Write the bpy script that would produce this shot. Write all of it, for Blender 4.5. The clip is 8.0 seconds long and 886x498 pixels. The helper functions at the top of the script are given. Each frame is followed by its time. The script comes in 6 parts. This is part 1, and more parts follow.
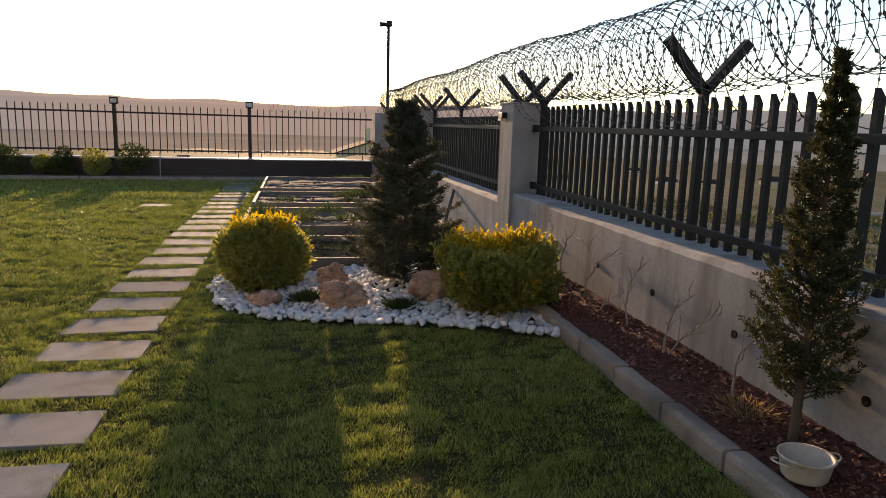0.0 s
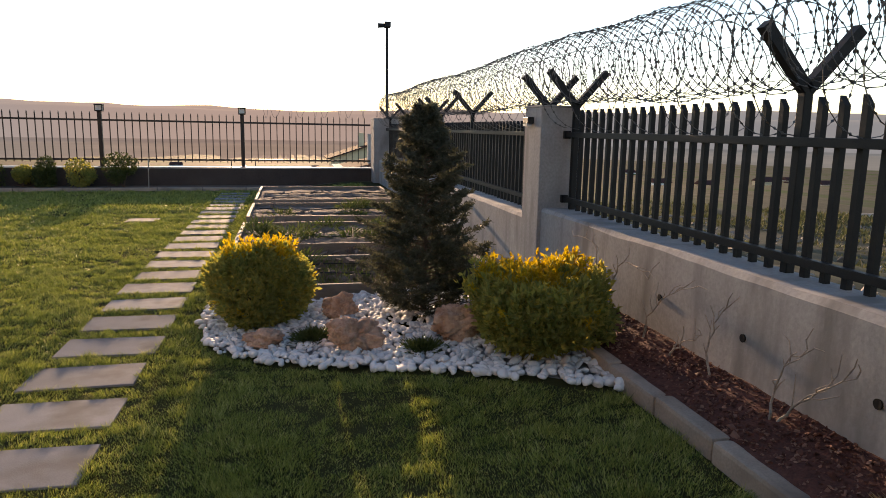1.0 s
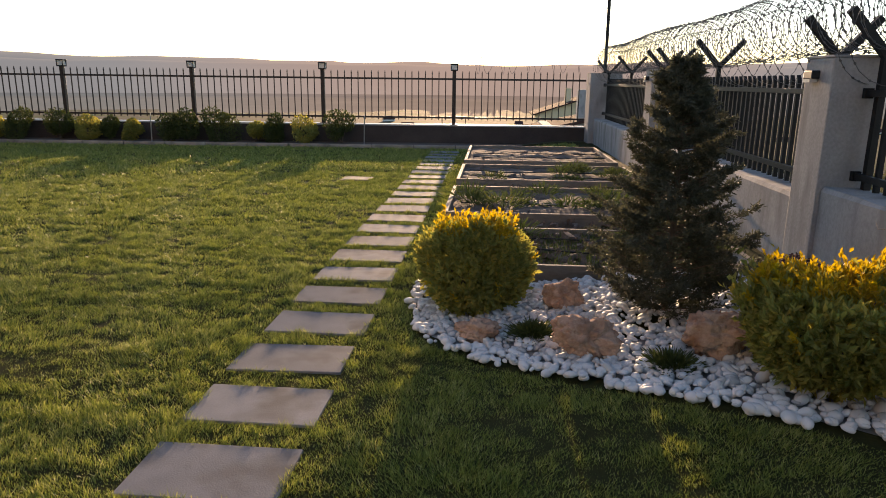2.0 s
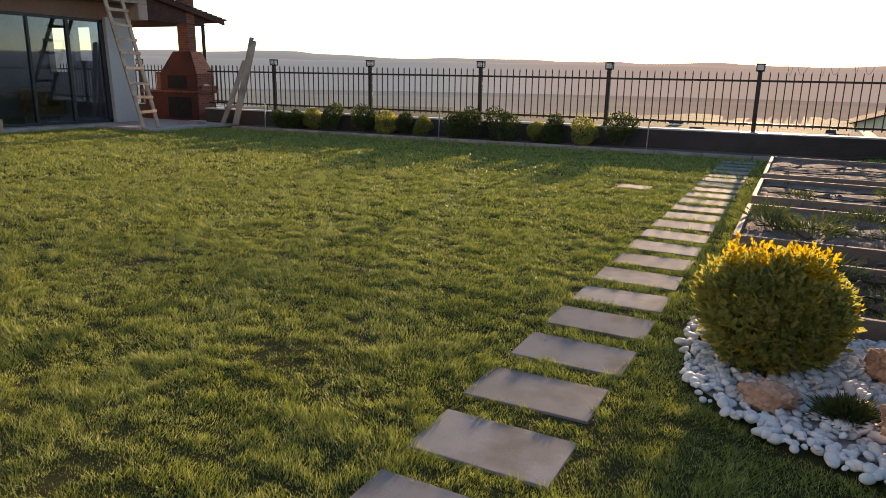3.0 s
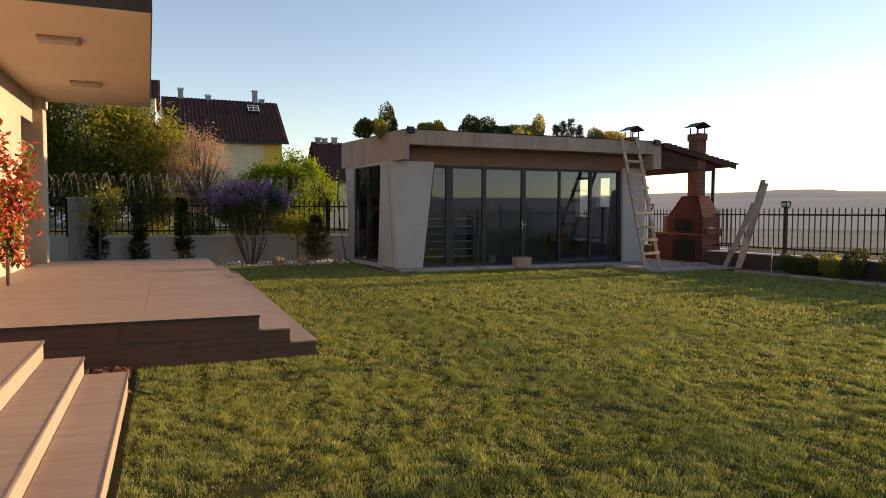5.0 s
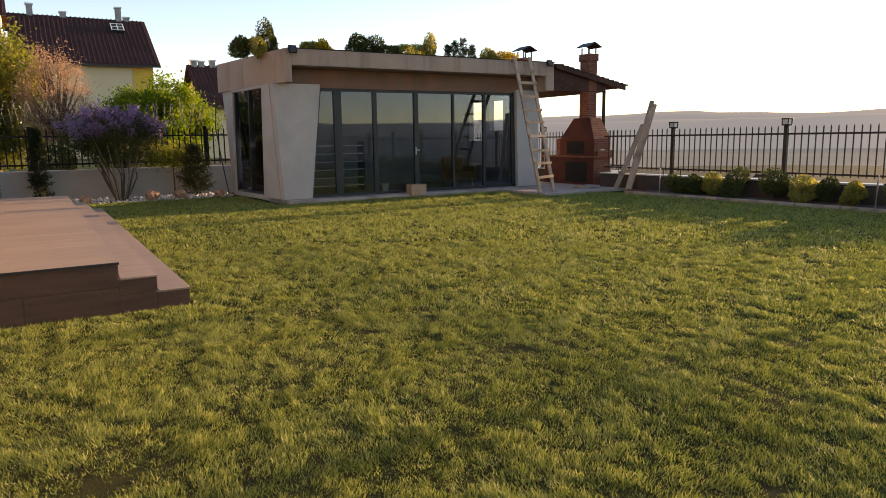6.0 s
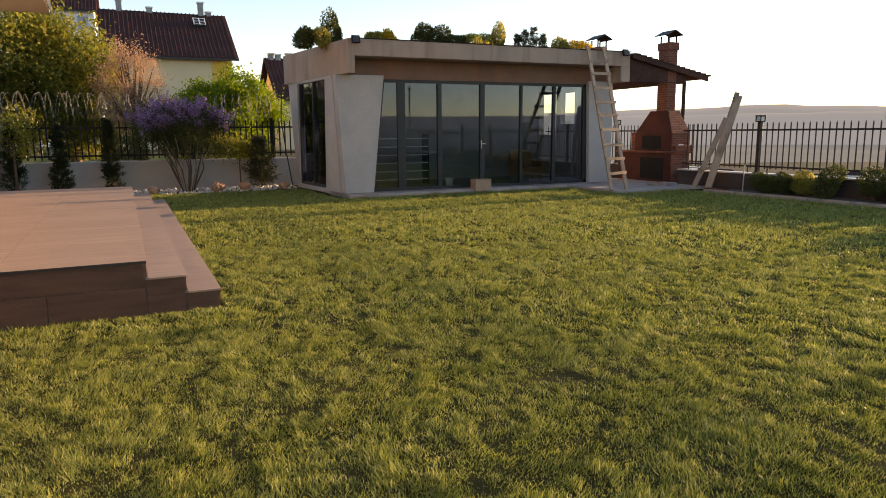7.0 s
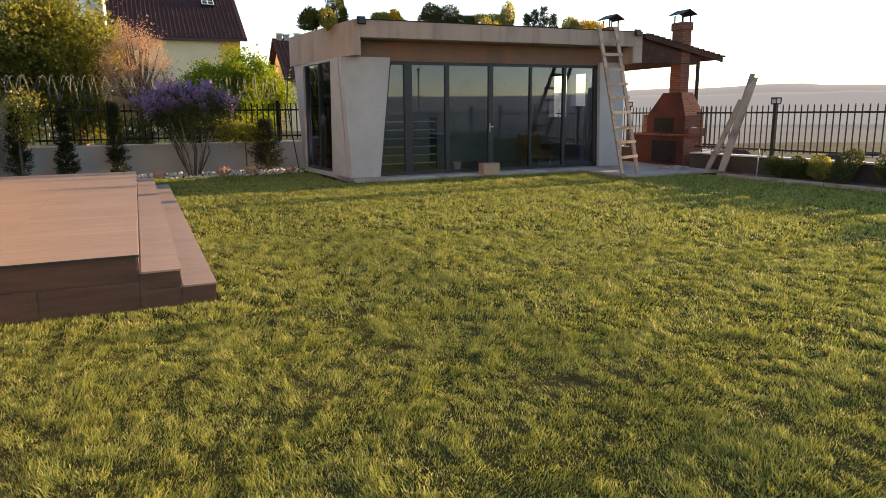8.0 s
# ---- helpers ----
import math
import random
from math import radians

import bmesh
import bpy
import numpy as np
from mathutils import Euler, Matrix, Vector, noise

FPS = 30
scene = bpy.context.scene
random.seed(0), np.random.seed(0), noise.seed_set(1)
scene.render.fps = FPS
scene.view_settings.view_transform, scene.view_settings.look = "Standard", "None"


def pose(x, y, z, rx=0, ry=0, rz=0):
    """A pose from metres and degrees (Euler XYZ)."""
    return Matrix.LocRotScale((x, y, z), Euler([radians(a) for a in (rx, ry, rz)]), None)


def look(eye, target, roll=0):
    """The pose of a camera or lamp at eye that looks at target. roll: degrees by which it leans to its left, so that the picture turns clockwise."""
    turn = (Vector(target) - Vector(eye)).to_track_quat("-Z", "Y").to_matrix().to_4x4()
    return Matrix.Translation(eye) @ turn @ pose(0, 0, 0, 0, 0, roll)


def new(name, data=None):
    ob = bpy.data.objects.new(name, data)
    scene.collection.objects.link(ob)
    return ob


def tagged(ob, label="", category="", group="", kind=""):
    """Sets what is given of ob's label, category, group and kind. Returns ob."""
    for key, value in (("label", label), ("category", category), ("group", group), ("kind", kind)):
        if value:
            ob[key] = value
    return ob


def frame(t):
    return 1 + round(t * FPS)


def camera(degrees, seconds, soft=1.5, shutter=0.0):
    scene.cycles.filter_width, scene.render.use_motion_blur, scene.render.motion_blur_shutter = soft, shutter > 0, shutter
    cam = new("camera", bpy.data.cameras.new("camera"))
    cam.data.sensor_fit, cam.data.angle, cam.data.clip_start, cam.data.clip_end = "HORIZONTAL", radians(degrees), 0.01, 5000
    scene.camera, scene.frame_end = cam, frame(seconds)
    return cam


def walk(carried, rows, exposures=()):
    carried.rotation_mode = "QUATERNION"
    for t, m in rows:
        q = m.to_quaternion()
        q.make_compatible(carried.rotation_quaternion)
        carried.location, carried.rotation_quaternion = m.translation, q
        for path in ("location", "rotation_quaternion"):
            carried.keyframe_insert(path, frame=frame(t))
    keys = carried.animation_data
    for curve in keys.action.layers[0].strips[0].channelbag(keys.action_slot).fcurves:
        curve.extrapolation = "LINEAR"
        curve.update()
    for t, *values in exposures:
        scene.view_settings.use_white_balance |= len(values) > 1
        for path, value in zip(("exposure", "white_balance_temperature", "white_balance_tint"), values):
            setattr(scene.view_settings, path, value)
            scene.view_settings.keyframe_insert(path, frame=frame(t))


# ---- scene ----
cam = camera(65.9, 8.0, soft=0.9)
PATH = [
    (0, (0.028, -0.314, 1.509), (0.442, 1.61, 1.153), 1.7),
    (0.5, (0.03, 0.137, 1.488), (0.534, 2.04, 1.13), 1.0),
    (1, (-0.031, 0.549, 1.533), (0.399, 2.471, 1.188), 1.1),
    (1.5, (-0.129, 0.967, 1.553), (0.18, 2.902, 1.154), 1.6),
    (1.7, (-0.156, 1.121, 1.554), (-0.025, 3.067, 1.11), 1.1),
    (2.8, (-0.199, 1.773, 1.554), (-0.932, 3.559, 1.03), 1.2),
    (3, (-0.271, 1.858, 1.54), (-1.155, 3.585, 1.054), 1.1),
    (3.2, (-0.311, 1.874, 1.564), (-1.359, 3.513, 1.1), 0.5),
    (3.5, (-0.355, 1.903, 1.609), (-1.687, 3.344, 1.224), -2.8),
    (4, (-0.486, 2.061, 1.594), (-2.153, 3.152, 1.421), -0.2),
    (4.5, (-0.47, 2.164, 1.607), (-2.29, 2.995, 1.585), -0.8),
    (5, (-0.345, 2.252, 1.624), (-2.197, 3.001, 1.518), 0.2),
    (5.2, (-0.401, 2.301, 1.621), (-2.194, 3.158, 1.402), 1.2),
    (6.3, (-1.137, 2.717, 1.606), (-2.828, 3.731, 1.275), -1.4),
    (6.5, (-1.228, 2.84, 1.592), (-2.984, 3.739, 1.263), -2.0),
    (7, (-1.42, 3.1, 1.613), (-3.211, 3.924, 1.276), -0.5),
    (7.5, (-1.497, 3.177, 1.651), (-3.32, 3.923, 1.305), -2.0),
    (8, (-1.597, 3.275, 1.688), (-3.392, 4.066, 1.296), -0.6),
]
SUN_AZ, SUN_EL = -1.8, 7.2          # degrees from +y towards +x, and above the horizon
EXPOSURES = [(0.0, 1.12, 7000, 24), (1.0, 1.3, 6900, 24), (1.7, 1.28, 6900, 24), (3.0, 1.36, 6600, 20), (4.5, 1.0, 7200, 25), (5.2, 1.26, 7250, 25), (6.5, 1.56, 7500, 26), (7.4, 1.6, 7400, 25), (8.0, 1.86, 7200, 24)]
walk(cam, [(t, look(eye, target, roll)) for t, eye, target, roll in PATH], EXPOSURES)

# ---- world and sun ----
world = bpy.data.worlds.new("sky")
scene.world = world
world.use_nodes = True
wn, wl = world.node_tree.nodes, world.node_tree.links
sky = wn.new("ShaderNodeTexSky")
sky.sky_type = "NISHITA"
sky.sun_disc = False
sky.sun_elevation, sky.sun_rotation = radians(SUN_EL), radians(SUN_AZ)
sky.altitude, sky.air_density, sky.dust_density, sky.ozone_density = 900, 1.0, 0.15, 1.4
wl.new(sky.outputs[0], wn["Background"].inputs[0])
wn["Background"].inputs[1].default_value = 0.138

sun = new("sun", bpy.data.lights.new("sun", "SUN"))
sun.data.energy, sun.data.angle, sun.data.color = 4.7, radians(0.8), (1.0, 0.72, 0.42)
sd = Vector((math.sin(radians(SUN_AZ)) * math.cos(radians(SUN_EL)), math.cos(radians(SUN_AZ)) * math.cos(radians(SUN_EL)), math.sin(radians(SUN_EL))))
sun.matrix_world = look(sd * 50, (0, 0, 0))


# ---- materials ----
def material(name, rough=0.7, metal=0.0, spec=0.4):
    m = bpy.data.materials.new(name)
    m.use_nodes = True
    b = m.node_tree.nodes["Principled BSDF"]
    b.inputs["Roughness"].default_value, b.inputs["Metallic"].default_value = rough, metal
    b.inputs["Specular IOR Level"].default_value = spec
    return m, m.node_tree.nodes, m.node_tree.links, b


def ramp_of(nodes, stops):
    r = nodes.new("ShaderNodeValToRGB")
    while len(r.color_ramp.elements) < len(stops):
        r.color_ramp.elements.new(0.5)
    for e, (p, c) in zip(r.color_ramp.elements, stops):
        e.position, e.color = p, (*c, 1)
    return r


def coords(nodes, links, scale=(1, 1, 1)):
    g, mp = nodes.new("ShaderNodeNewGeometry"), nodes.new("ShaderNodeMapping")
    mp.inputs["Scale"].default_value = scale
    links.new(g.outputs["Position"], mp.inputs["Vector"])
    return mp.outputs["Vector"]


def mottled(name, c1, c2, scale=6.0, fine=60.0, rough=0.8, bump=0.3, metal=0.0, spec=0.3, stretch=(1, 1, 1), stain=None, stain_scale=1.2, vary=0.0, run=(1, 1, 1)):
    """A surface with grain at two scales, relief, and at need large stains."""
    m, n, l, b = material(name, rough, metal, spec)
    v = coords(n, l, stretch)
    a, f = n.new("ShaderNodeTexNoise"), n.new("ShaderNodeTexNoise")
    for tex, s, d in ((a, scale, 6), (f, fine, 3)):
        l.new(v, tex.inputs["Vector"])
        tex.inputs["Scale"].default_value, tex.inputs["Detail"].default_value = s, d
    mix = n.new("ShaderNodeMath")
    mix.operation = "MULTIPLY_ADD"
    l.new(f.outputs[0], mix.inputs[0])
    mix.inputs[1].default_value = 0.45
    half = n.new("ShaderNodeMath")
    half.operation = "MULTIPLY"
    half.inputs[1].default_value = 0.55
    l.new(a.outputs[0], half.inputs[0])
    l.new(half.outputs[0], mix.inputs[2])
    r = ramp_of(n, [(0.33, c1), (0.67, c2)])
    l.new(mix.outputs[0], r.inputs[0])
    col = r.outputs[0]
    if stain:
        s, sr = n.new("ShaderNodeTexNoise"), ramp_of(n, [(0.5, (0, 0, 0)), (0.68, (1, 1, 1))])
        s.inputs["Scale"].default_value, s.inputs["Detail"].default_value = stain_scale, 5
        l.new(coords(n, l, run), s.inputs["Vector"])
        l.new(s.outputs[0], sr.inputs[0])
        mx = n.new("ShaderNodeMixRGB")
        l.new(sr.outputs[0], mx.inputs[0])
        l.new(col, mx.inputs[1])
        mx.inputs[2].default_value = (*stain, 1)
        col = mx.outputs[0]
    if vary:
        o, mr, hs = n.new("ShaderNodeObjectInfo"), n.new("ShaderNodeMapRange"), n.new("ShaderNodeHueSaturation")
        mr.inputs[3].default_value, mr.inputs[4].default_value = 1 - vary, 1 + vary
        l.new(o.outputs["Random"], mr.inputs[0])
        l.new(mr.outputs[0], hs.inputs["Value"])
        l.new(col, hs.inputs["Color"])
        col = hs.outputs[0]
    l.new(col, b.inputs["Base Color"])
    bp = n.new("ShaderNodeBump")
    bp.inputs["Strength"].default_value, bp.inputs["Distance"].default_value = bump, 0.01
    l.new(mix.outputs[0], bp.inputs["Height"])
    l.new(bp.outputs[0], b.inputs["Normal"])
    return m


def leafy(name, stops, sheer=0.45, rough=0.55, spread=0.5, patch=1.1):
    """Leaves or blades: a colour of its own for each, and light that shines through."""
    m, n, l, b = material(name, rough, 0, 0.25)
    g, r = n.new("ShaderNodeNewGeometry"), ramp_of(n, stops)
    tex, add = n.new("ShaderNodeTexNoise"), n.new("ShaderNodeMath")
    tex.inputs["Scale"].default_value, tex.inputs["Detail"].default_value = patch, 4
    l.new(g.outputs["Position"], tex.inputs["Vector"])
    mr = n.new("ShaderNodeMapRange")
    mr.inputs[1].default_value, mr.inputs[2].default_value = 0.3, 0.7
    mr.inputs[3].default_value, mr.inputs[4].default_value = 0.0, 1.0 - spread
    l.new(tex.outputs[0], mr.inputs[0])
    add.operation = "MULTIPLY_ADD"
    add.inputs[1].default_value = spread
    l.new(g.outputs["Random Per Island"], add.inputs[0])
    l.new(mr.outputs[0], add.inputs[2])
    l.new(add.outputs[0], r.inputs[0])
    l.new(r.outputs[0], b.inputs["Base Color"])
    t, mix = n.new("ShaderNodeBsdfTranslucent"), n.new("ShaderNodeMixShader")
    hs = n.new("ShaderNodeHueSaturation")
    hs.inputs["Saturation"].default_value, hs.inputs["Value"].default_value = 1.15, 1.5
    l.new(r.outputs[0], hs.inputs["Color"])
    l.new(hs.outputs[0], t.inputs["Color"])
    mix.inputs[0].default_value = sheer
    l.new(b.outputs[0], mix.inputs[1])
    l.new(t.outputs[0], mix.inputs[2])
    l.new(mix.outputs[0], n["Material Output"].inputs[0])
    return m


def glassy(name, tint, gloss=1.0, coat=(1, 1, 1)):
    m, n, l, b = material(name)
    n.remove(b)
    t, g, f, mx = n.new("ShaderNodeBsdfTransparent"), n.new("ShaderNodeBsdfGlossy"), n.new("ShaderNodeFresnel"), n.new("ShaderNodeMixShader")
    t.inputs[0].default_value = (*tint, 1)
    g.inputs["Roughness"].default_value = 0.02
    g.inputs[0].default_value = (*coat, 1)
    f.inputs["IOR"].default_value = 1.0 + 0.75 * gloss
    l.new(f.outputs[0], mx.inputs[0])
    l.new(t.outputs[0], mx.inputs[1])
    l.new(g.outputs[0], mx.inputs[2])
    l.new(mx.outputs[0], n["Material Output"].inputs[0])
    return m


def bricky(name, c1, c2, mortar, wide=0.21, high=0.07):
    m, n, l, b = material(name, 0.85, 0, 0.25)
    g, sep, add, com = n.new("ShaderNodeNewGeometry"), n.new("ShaderNodeSeparateXYZ"), n.new("ShaderNodeMath"), n.new("ShaderNodeCombineXYZ")
    l.new(g.outputs["Position"], sep.inputs[0])
    l.new(sep.outputs[0], add.inputs[0])
    l.new(sep.outputs[1], add.inputs[1])
    l.new(add.outputs[0], com.inputs[0])
    l.new(sep.outputs[2], com.inputs[1])
    t = n.new("ShaderNodeTexBrick")
    t.inputs["Color1"].default_value, t.inputs["Color2"].default_value, t.inputs["Mortar"].default_value = (*c1, 1), (*c2, 1), (*mortar, 1)
    t.inputs["Scale"].default_value, t.inputs["Mortar Size"].default_value = 1.0, 0.008
    t.inputs["Brick Width"].default_value, t.inputs["Row Height"].default_value = wide, high
    l.new(com.outputs[0], t.inputs["Vector"])
    l.new(t.outputs[0], b.inputs["Base Color"])
    bp = n.new("ShaderNodeBump")
    bp.invert = True
    bp.inputs["Strength"].default_value, bp.inputs["Distance"].default_value = 0.8, 0.012
    l.new(t.outputs[1], bp.inputs["Height"])
    l.new(bp.outputs[0], b.inputs["Normal"])
    return m


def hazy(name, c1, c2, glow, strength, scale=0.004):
    """Far country whose emission paints in the haze of the air before it, stronger towards the sun."""
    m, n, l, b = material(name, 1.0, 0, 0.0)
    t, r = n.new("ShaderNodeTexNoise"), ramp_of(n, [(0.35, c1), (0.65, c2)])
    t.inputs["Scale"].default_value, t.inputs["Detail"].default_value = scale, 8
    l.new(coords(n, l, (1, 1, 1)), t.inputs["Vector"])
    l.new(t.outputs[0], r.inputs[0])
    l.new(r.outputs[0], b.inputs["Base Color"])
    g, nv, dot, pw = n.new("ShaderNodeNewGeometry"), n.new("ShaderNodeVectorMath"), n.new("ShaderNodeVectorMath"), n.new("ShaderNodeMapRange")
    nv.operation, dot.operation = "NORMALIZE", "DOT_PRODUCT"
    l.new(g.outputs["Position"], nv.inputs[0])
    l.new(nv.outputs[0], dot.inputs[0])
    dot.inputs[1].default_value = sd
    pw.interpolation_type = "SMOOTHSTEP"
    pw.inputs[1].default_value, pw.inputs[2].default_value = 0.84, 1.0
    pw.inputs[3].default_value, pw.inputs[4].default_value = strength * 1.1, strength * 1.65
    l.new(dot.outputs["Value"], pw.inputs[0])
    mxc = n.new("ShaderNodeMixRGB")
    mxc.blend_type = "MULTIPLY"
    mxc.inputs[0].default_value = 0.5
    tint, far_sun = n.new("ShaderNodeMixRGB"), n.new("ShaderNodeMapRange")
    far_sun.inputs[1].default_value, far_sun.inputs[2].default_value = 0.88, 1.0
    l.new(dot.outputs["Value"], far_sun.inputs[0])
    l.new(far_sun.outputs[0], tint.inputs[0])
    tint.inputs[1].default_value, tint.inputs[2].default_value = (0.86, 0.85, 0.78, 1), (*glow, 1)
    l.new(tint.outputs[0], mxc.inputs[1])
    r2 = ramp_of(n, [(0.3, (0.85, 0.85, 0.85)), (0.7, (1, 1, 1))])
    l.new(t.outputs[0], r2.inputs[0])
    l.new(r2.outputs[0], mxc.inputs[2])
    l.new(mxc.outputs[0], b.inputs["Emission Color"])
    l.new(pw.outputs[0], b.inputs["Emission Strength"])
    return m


M = {}
M["lawn"] = mottled("lawn_soil", (0.026, 0.028, 0.010), (0.056, 0.054, 0.02), 2.5, 70, 0.95, 0.8, spec=0.05)
M["field"] = mottled("rough_field", (0.06, 0.06, 0.036), (0.13, 0.115, 0.08), 0.25, 6, 0.95, 1.0, spec=0.03, stain=(0.055, 0.085, 0.022), stain_scale=0.06)
M["grass"] = leafy("grass_blade", [(0.0, (0.038, 0.056, 0.018)), (0.3, (0.145, 0.19, 0.046)), (0.75, (0.325, 0.35, 0.094)), (1.0, (0.58, 0.54, 0.25))], 0.30, 0.5, 0.78, 8.0)
M["concrete"] = mottled("cast_concrete", (0.265, 0.26, 0.255), (0.395, 0.39, 0.385), 2.2, 45, 0.9, 0.16, stain=(0.21, 0.205, 0.2), stain_scale=2.4, run=(1, 2.2, 0.5))
M["plaster"] = mottled("grey_plaster", (0.36, 0.36, 0.355), (0.46, 0.455, 0.44), 1.6, 30, 0.9, 0.25)
M["fascia"] = mottled("beige_render", (0.34, 0.26, 0.21), (0.42, 0.33, 0.265), 1.5, 40, 0.9, 0.25, stain=(0.28, 0.215, 0.175), stain_scale=1.6, run=(1, 2.6, 0.2))
M["panel"] = mottled("brown_panel", (0.16, 0.098, 0.075), (0.235, 0.15, 0.112), 1.2, 30, 0.8, 0.2, stain=(0.25, 0.125, 0.085), stain_scale=1.3, run=(1, 1.6, 0.3))
M["patio"] = mottled("patio_concrete", (0.34, 0.295, 0.265), (0.47, 0.415, 0.375), 1.6, 50, 0.9, 0.2, stain=(0.27, 0.22, 0.19), stain_scale=1.1)
M["slab"] = mottled("paving_stone", (0.155, 0.158, 0.165), (0.222, 0.224, 0.232), 5.0, 130, 0.86, 0.25, spec=0.16, stain=(0.12, 0.115, 0.11), stain_scale=3.0, vary=0.12)
# Dark brown, with the shade of the wall's garden side put into the colour.
M["wall_dark"] = mottled("shade_brown_wall", (0.042, 0.032, 0.028), (0.072, 0.056, 0.048), 2.5, 40, 0.85, 0.3)
M["coping"] = mottled("pale_coping", (0.40, 0.38, 0.36), (0.52, 0.50, 0.47), 4, 60, 0.38, 0.1, spec=0.5)
M["kerb"] = mottled("kerb_stone", (0.26, 0.215, 0.175), (0.39, 0.325, 0.265), 5.0, 90, 0.9, 0.4, stain=(0.19, 0.155, 0.125), stain_scale=3.0, vary=0.1)
M["mulch"] = mottled("red_mulch", (0.055, 0.022, 0.016), (0.13, 0.05, 0.036), 25, 90, 0.95, 1.0)
M["soil"] = mottled("bed_soil", (0.087, 0.065, 0.052), (0.189, 0.145, 0.116), 12, 80, 0.95, 1.0)
M["iron"] = mottled("dark_iron", (0.008, 0.0078, 0.008), (0.018, 0.017, 0.017), 12, 150, 0.55, 0.1, spec=0.25)
M["brown_iron"] = mottled("brown_iron", (0.022, 0.015, 0.012), (0.042, 0.03, 0.024), 12, 150, 0.5, 0.1, spec=0.3)
M["wire"] = mottled("galvanised_wire", (0.08, 0.08, 0.08), (0.17, 0.165, 0.16), 20, 150, 0.6, 0.05, metal=0.35, spec=0.5)
M["tile"] = mottled("deck_tile", (0.25, 0.185, 0.14), (0.37, 0.28, 0.21), 2.0, 60, 0.6, 0.08, stretch=(9, 0.8, 1), spec=0.35, vary=0.06)
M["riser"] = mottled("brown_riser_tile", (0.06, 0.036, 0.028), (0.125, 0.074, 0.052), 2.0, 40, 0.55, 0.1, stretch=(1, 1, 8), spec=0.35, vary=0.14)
M["steel"] = mottled("steel_edge", (0.35, 0.34, 0.33), (0.5, 0.49, 0.47), 10, 100, 0.35, 0.05, metal=0.9)
M["render"] = mottled("warm_house_render", (0.34, 0.285, 0.23), (0.42, 0.355, 0.285), 1.2, 60, 0.9, 0.3, stain=(0.30, 0.24, 0.19), stain_scale=1.4, run=(1, 1, 0.4))
M["soffit"] = mottled("cream_soffit", (0.52, 0.45, 0.36), (0.60, 0.52, 0.42), 0.8, 40, 0.85, 0.1)
M["dark_panel"] = mottled("charcoal_cladding", (0.022, 0.021, 0.022), (0.04, 0.038, 0.038), 2, 40, 0.6, 0.1)
M["wood"] = mottled("raw_timber", (0.24, 0.185, 0.14), (0.40, 0.325, 0.25), 4, 50, 0.85, 0.3, stretch=(1, 1, 0.15), stain=(0.19, 0.15, 0.12), stain_scale=2.0, vary=0.16)
M["board"] = mottled("weathered_board", (0.15, 0.125, 0.10), (0.24, 0.205, 0.17), 4, 50, 0.8, 0.3, stretch=(0.3, 1, 1), vary=0.1)
M["bark"] = mottled("bark", (0.07, 0.05, 0.035), (0.17, 0.125, 0.09), 14, 90, 0.95, 0.9, stretch=(1, 1, 0.3))
M["twig"] = mottled("bare_twig", (0.21, 0.18, 0.155), (0.40, 0.35, 0.30), 14, 90, 0.9, 0.4)
M["pebble"] = leafy("white_pebble", [(0.0, (0.42, 0.415, 0.40)), (0.6, (0.60, 0.595, 0.585)), (1.0, (0.72, 0.72, 0.71))], 0.0, 0.6, 0.9)
M["rock"] = mottled("pink_tufa", (0.32, 0.19, 0.13), (0.55, 0.385, 0.28), 9, 60, 0.95, 1.0, stain=(0.29, 0.155, 0.095), stain_scale=6)
M["brick"] = bricky("red_brick", (0.145, 0.043, 0.026), (0.215, 0.072, 0.043), (0.17, 0.12, 0.09))
M["red_plaster"] = mottled("red_plaster", (0.058, 0.0165, 0.012), (0.09, 0.026, 0.018), 3, 40, 0.85, 0.3, stain=(0.04, 0.014, 0.011), stain_scale=1.5)
M["soot_and_hole_shade"] = mottled("soot_and_hole_shade", (0.008, 0.008, 0.008), (0.02, 0.018, 0.017), 6, 40, 0.95, 0.3)
M["roof_dark"] = mottled("dark_roof_tile", (0.05, 0.03, 0.026), (0.10, 0.055, 0.045), 2, 12, 0.95, 0.4, spec=0.02)
M["roof_red"] = mottled("brown_red_roof", (0.05, 0.028, 0.028), (0.075, 0.04, 0.038), 0.8, 8, 0.95, 0.3, spec=0.03)
M["house_wall"] = mottled("cream_house_wall", (0.60, 0.485, 0.30), (0.69, 0.57, 0.38), 0.6, 20, 0.9, 0.2)
M["yellow_wall"] = mottled("yellow_house_wall", (0.60, 0.36, 0.06), (0.68, 0.43, 0.09), 0.6, 20, 0.9, 0.2)
M["white"] = mottled("white_paint", (0.72, 0.71, 0.69), (0.82, 0.81, 0.79), 6, 60, 0.6, 0.05)
M["pot"] = mottled("old_white_plastic", (0.55, 0.47, 0.37), (0.72, 0.64, 0.53), 8, 60, 0.5, 0.1, stain=(0.42, 0.30, 0.19), stain_scale=9)
M["frame"] = mottled("anthracite_frame", (0.018, 0.02, 0.022), (0.032, 0.035, 0.037), 5, 80, 0.45, 0.03, spec=0.4)
M["inside"] = mottled("dim_interior_wall", (0.28, 0.285, 0.28), (0.37, 0.37, 0.36), 2, 30, 0.9, 0.1)
M["inside_floor"] = mottled("interior_floor", (0.17, 0.15, 0.13), (0.26, 0.23, 0.20), 3, 40, 0.5, 0.05)
M["leather"] = mottled("tan_upholstery", (0.30, 0.15, 0.05), (0.40, 0.21, 0.08), 6, 60, 0.6, 0.1)
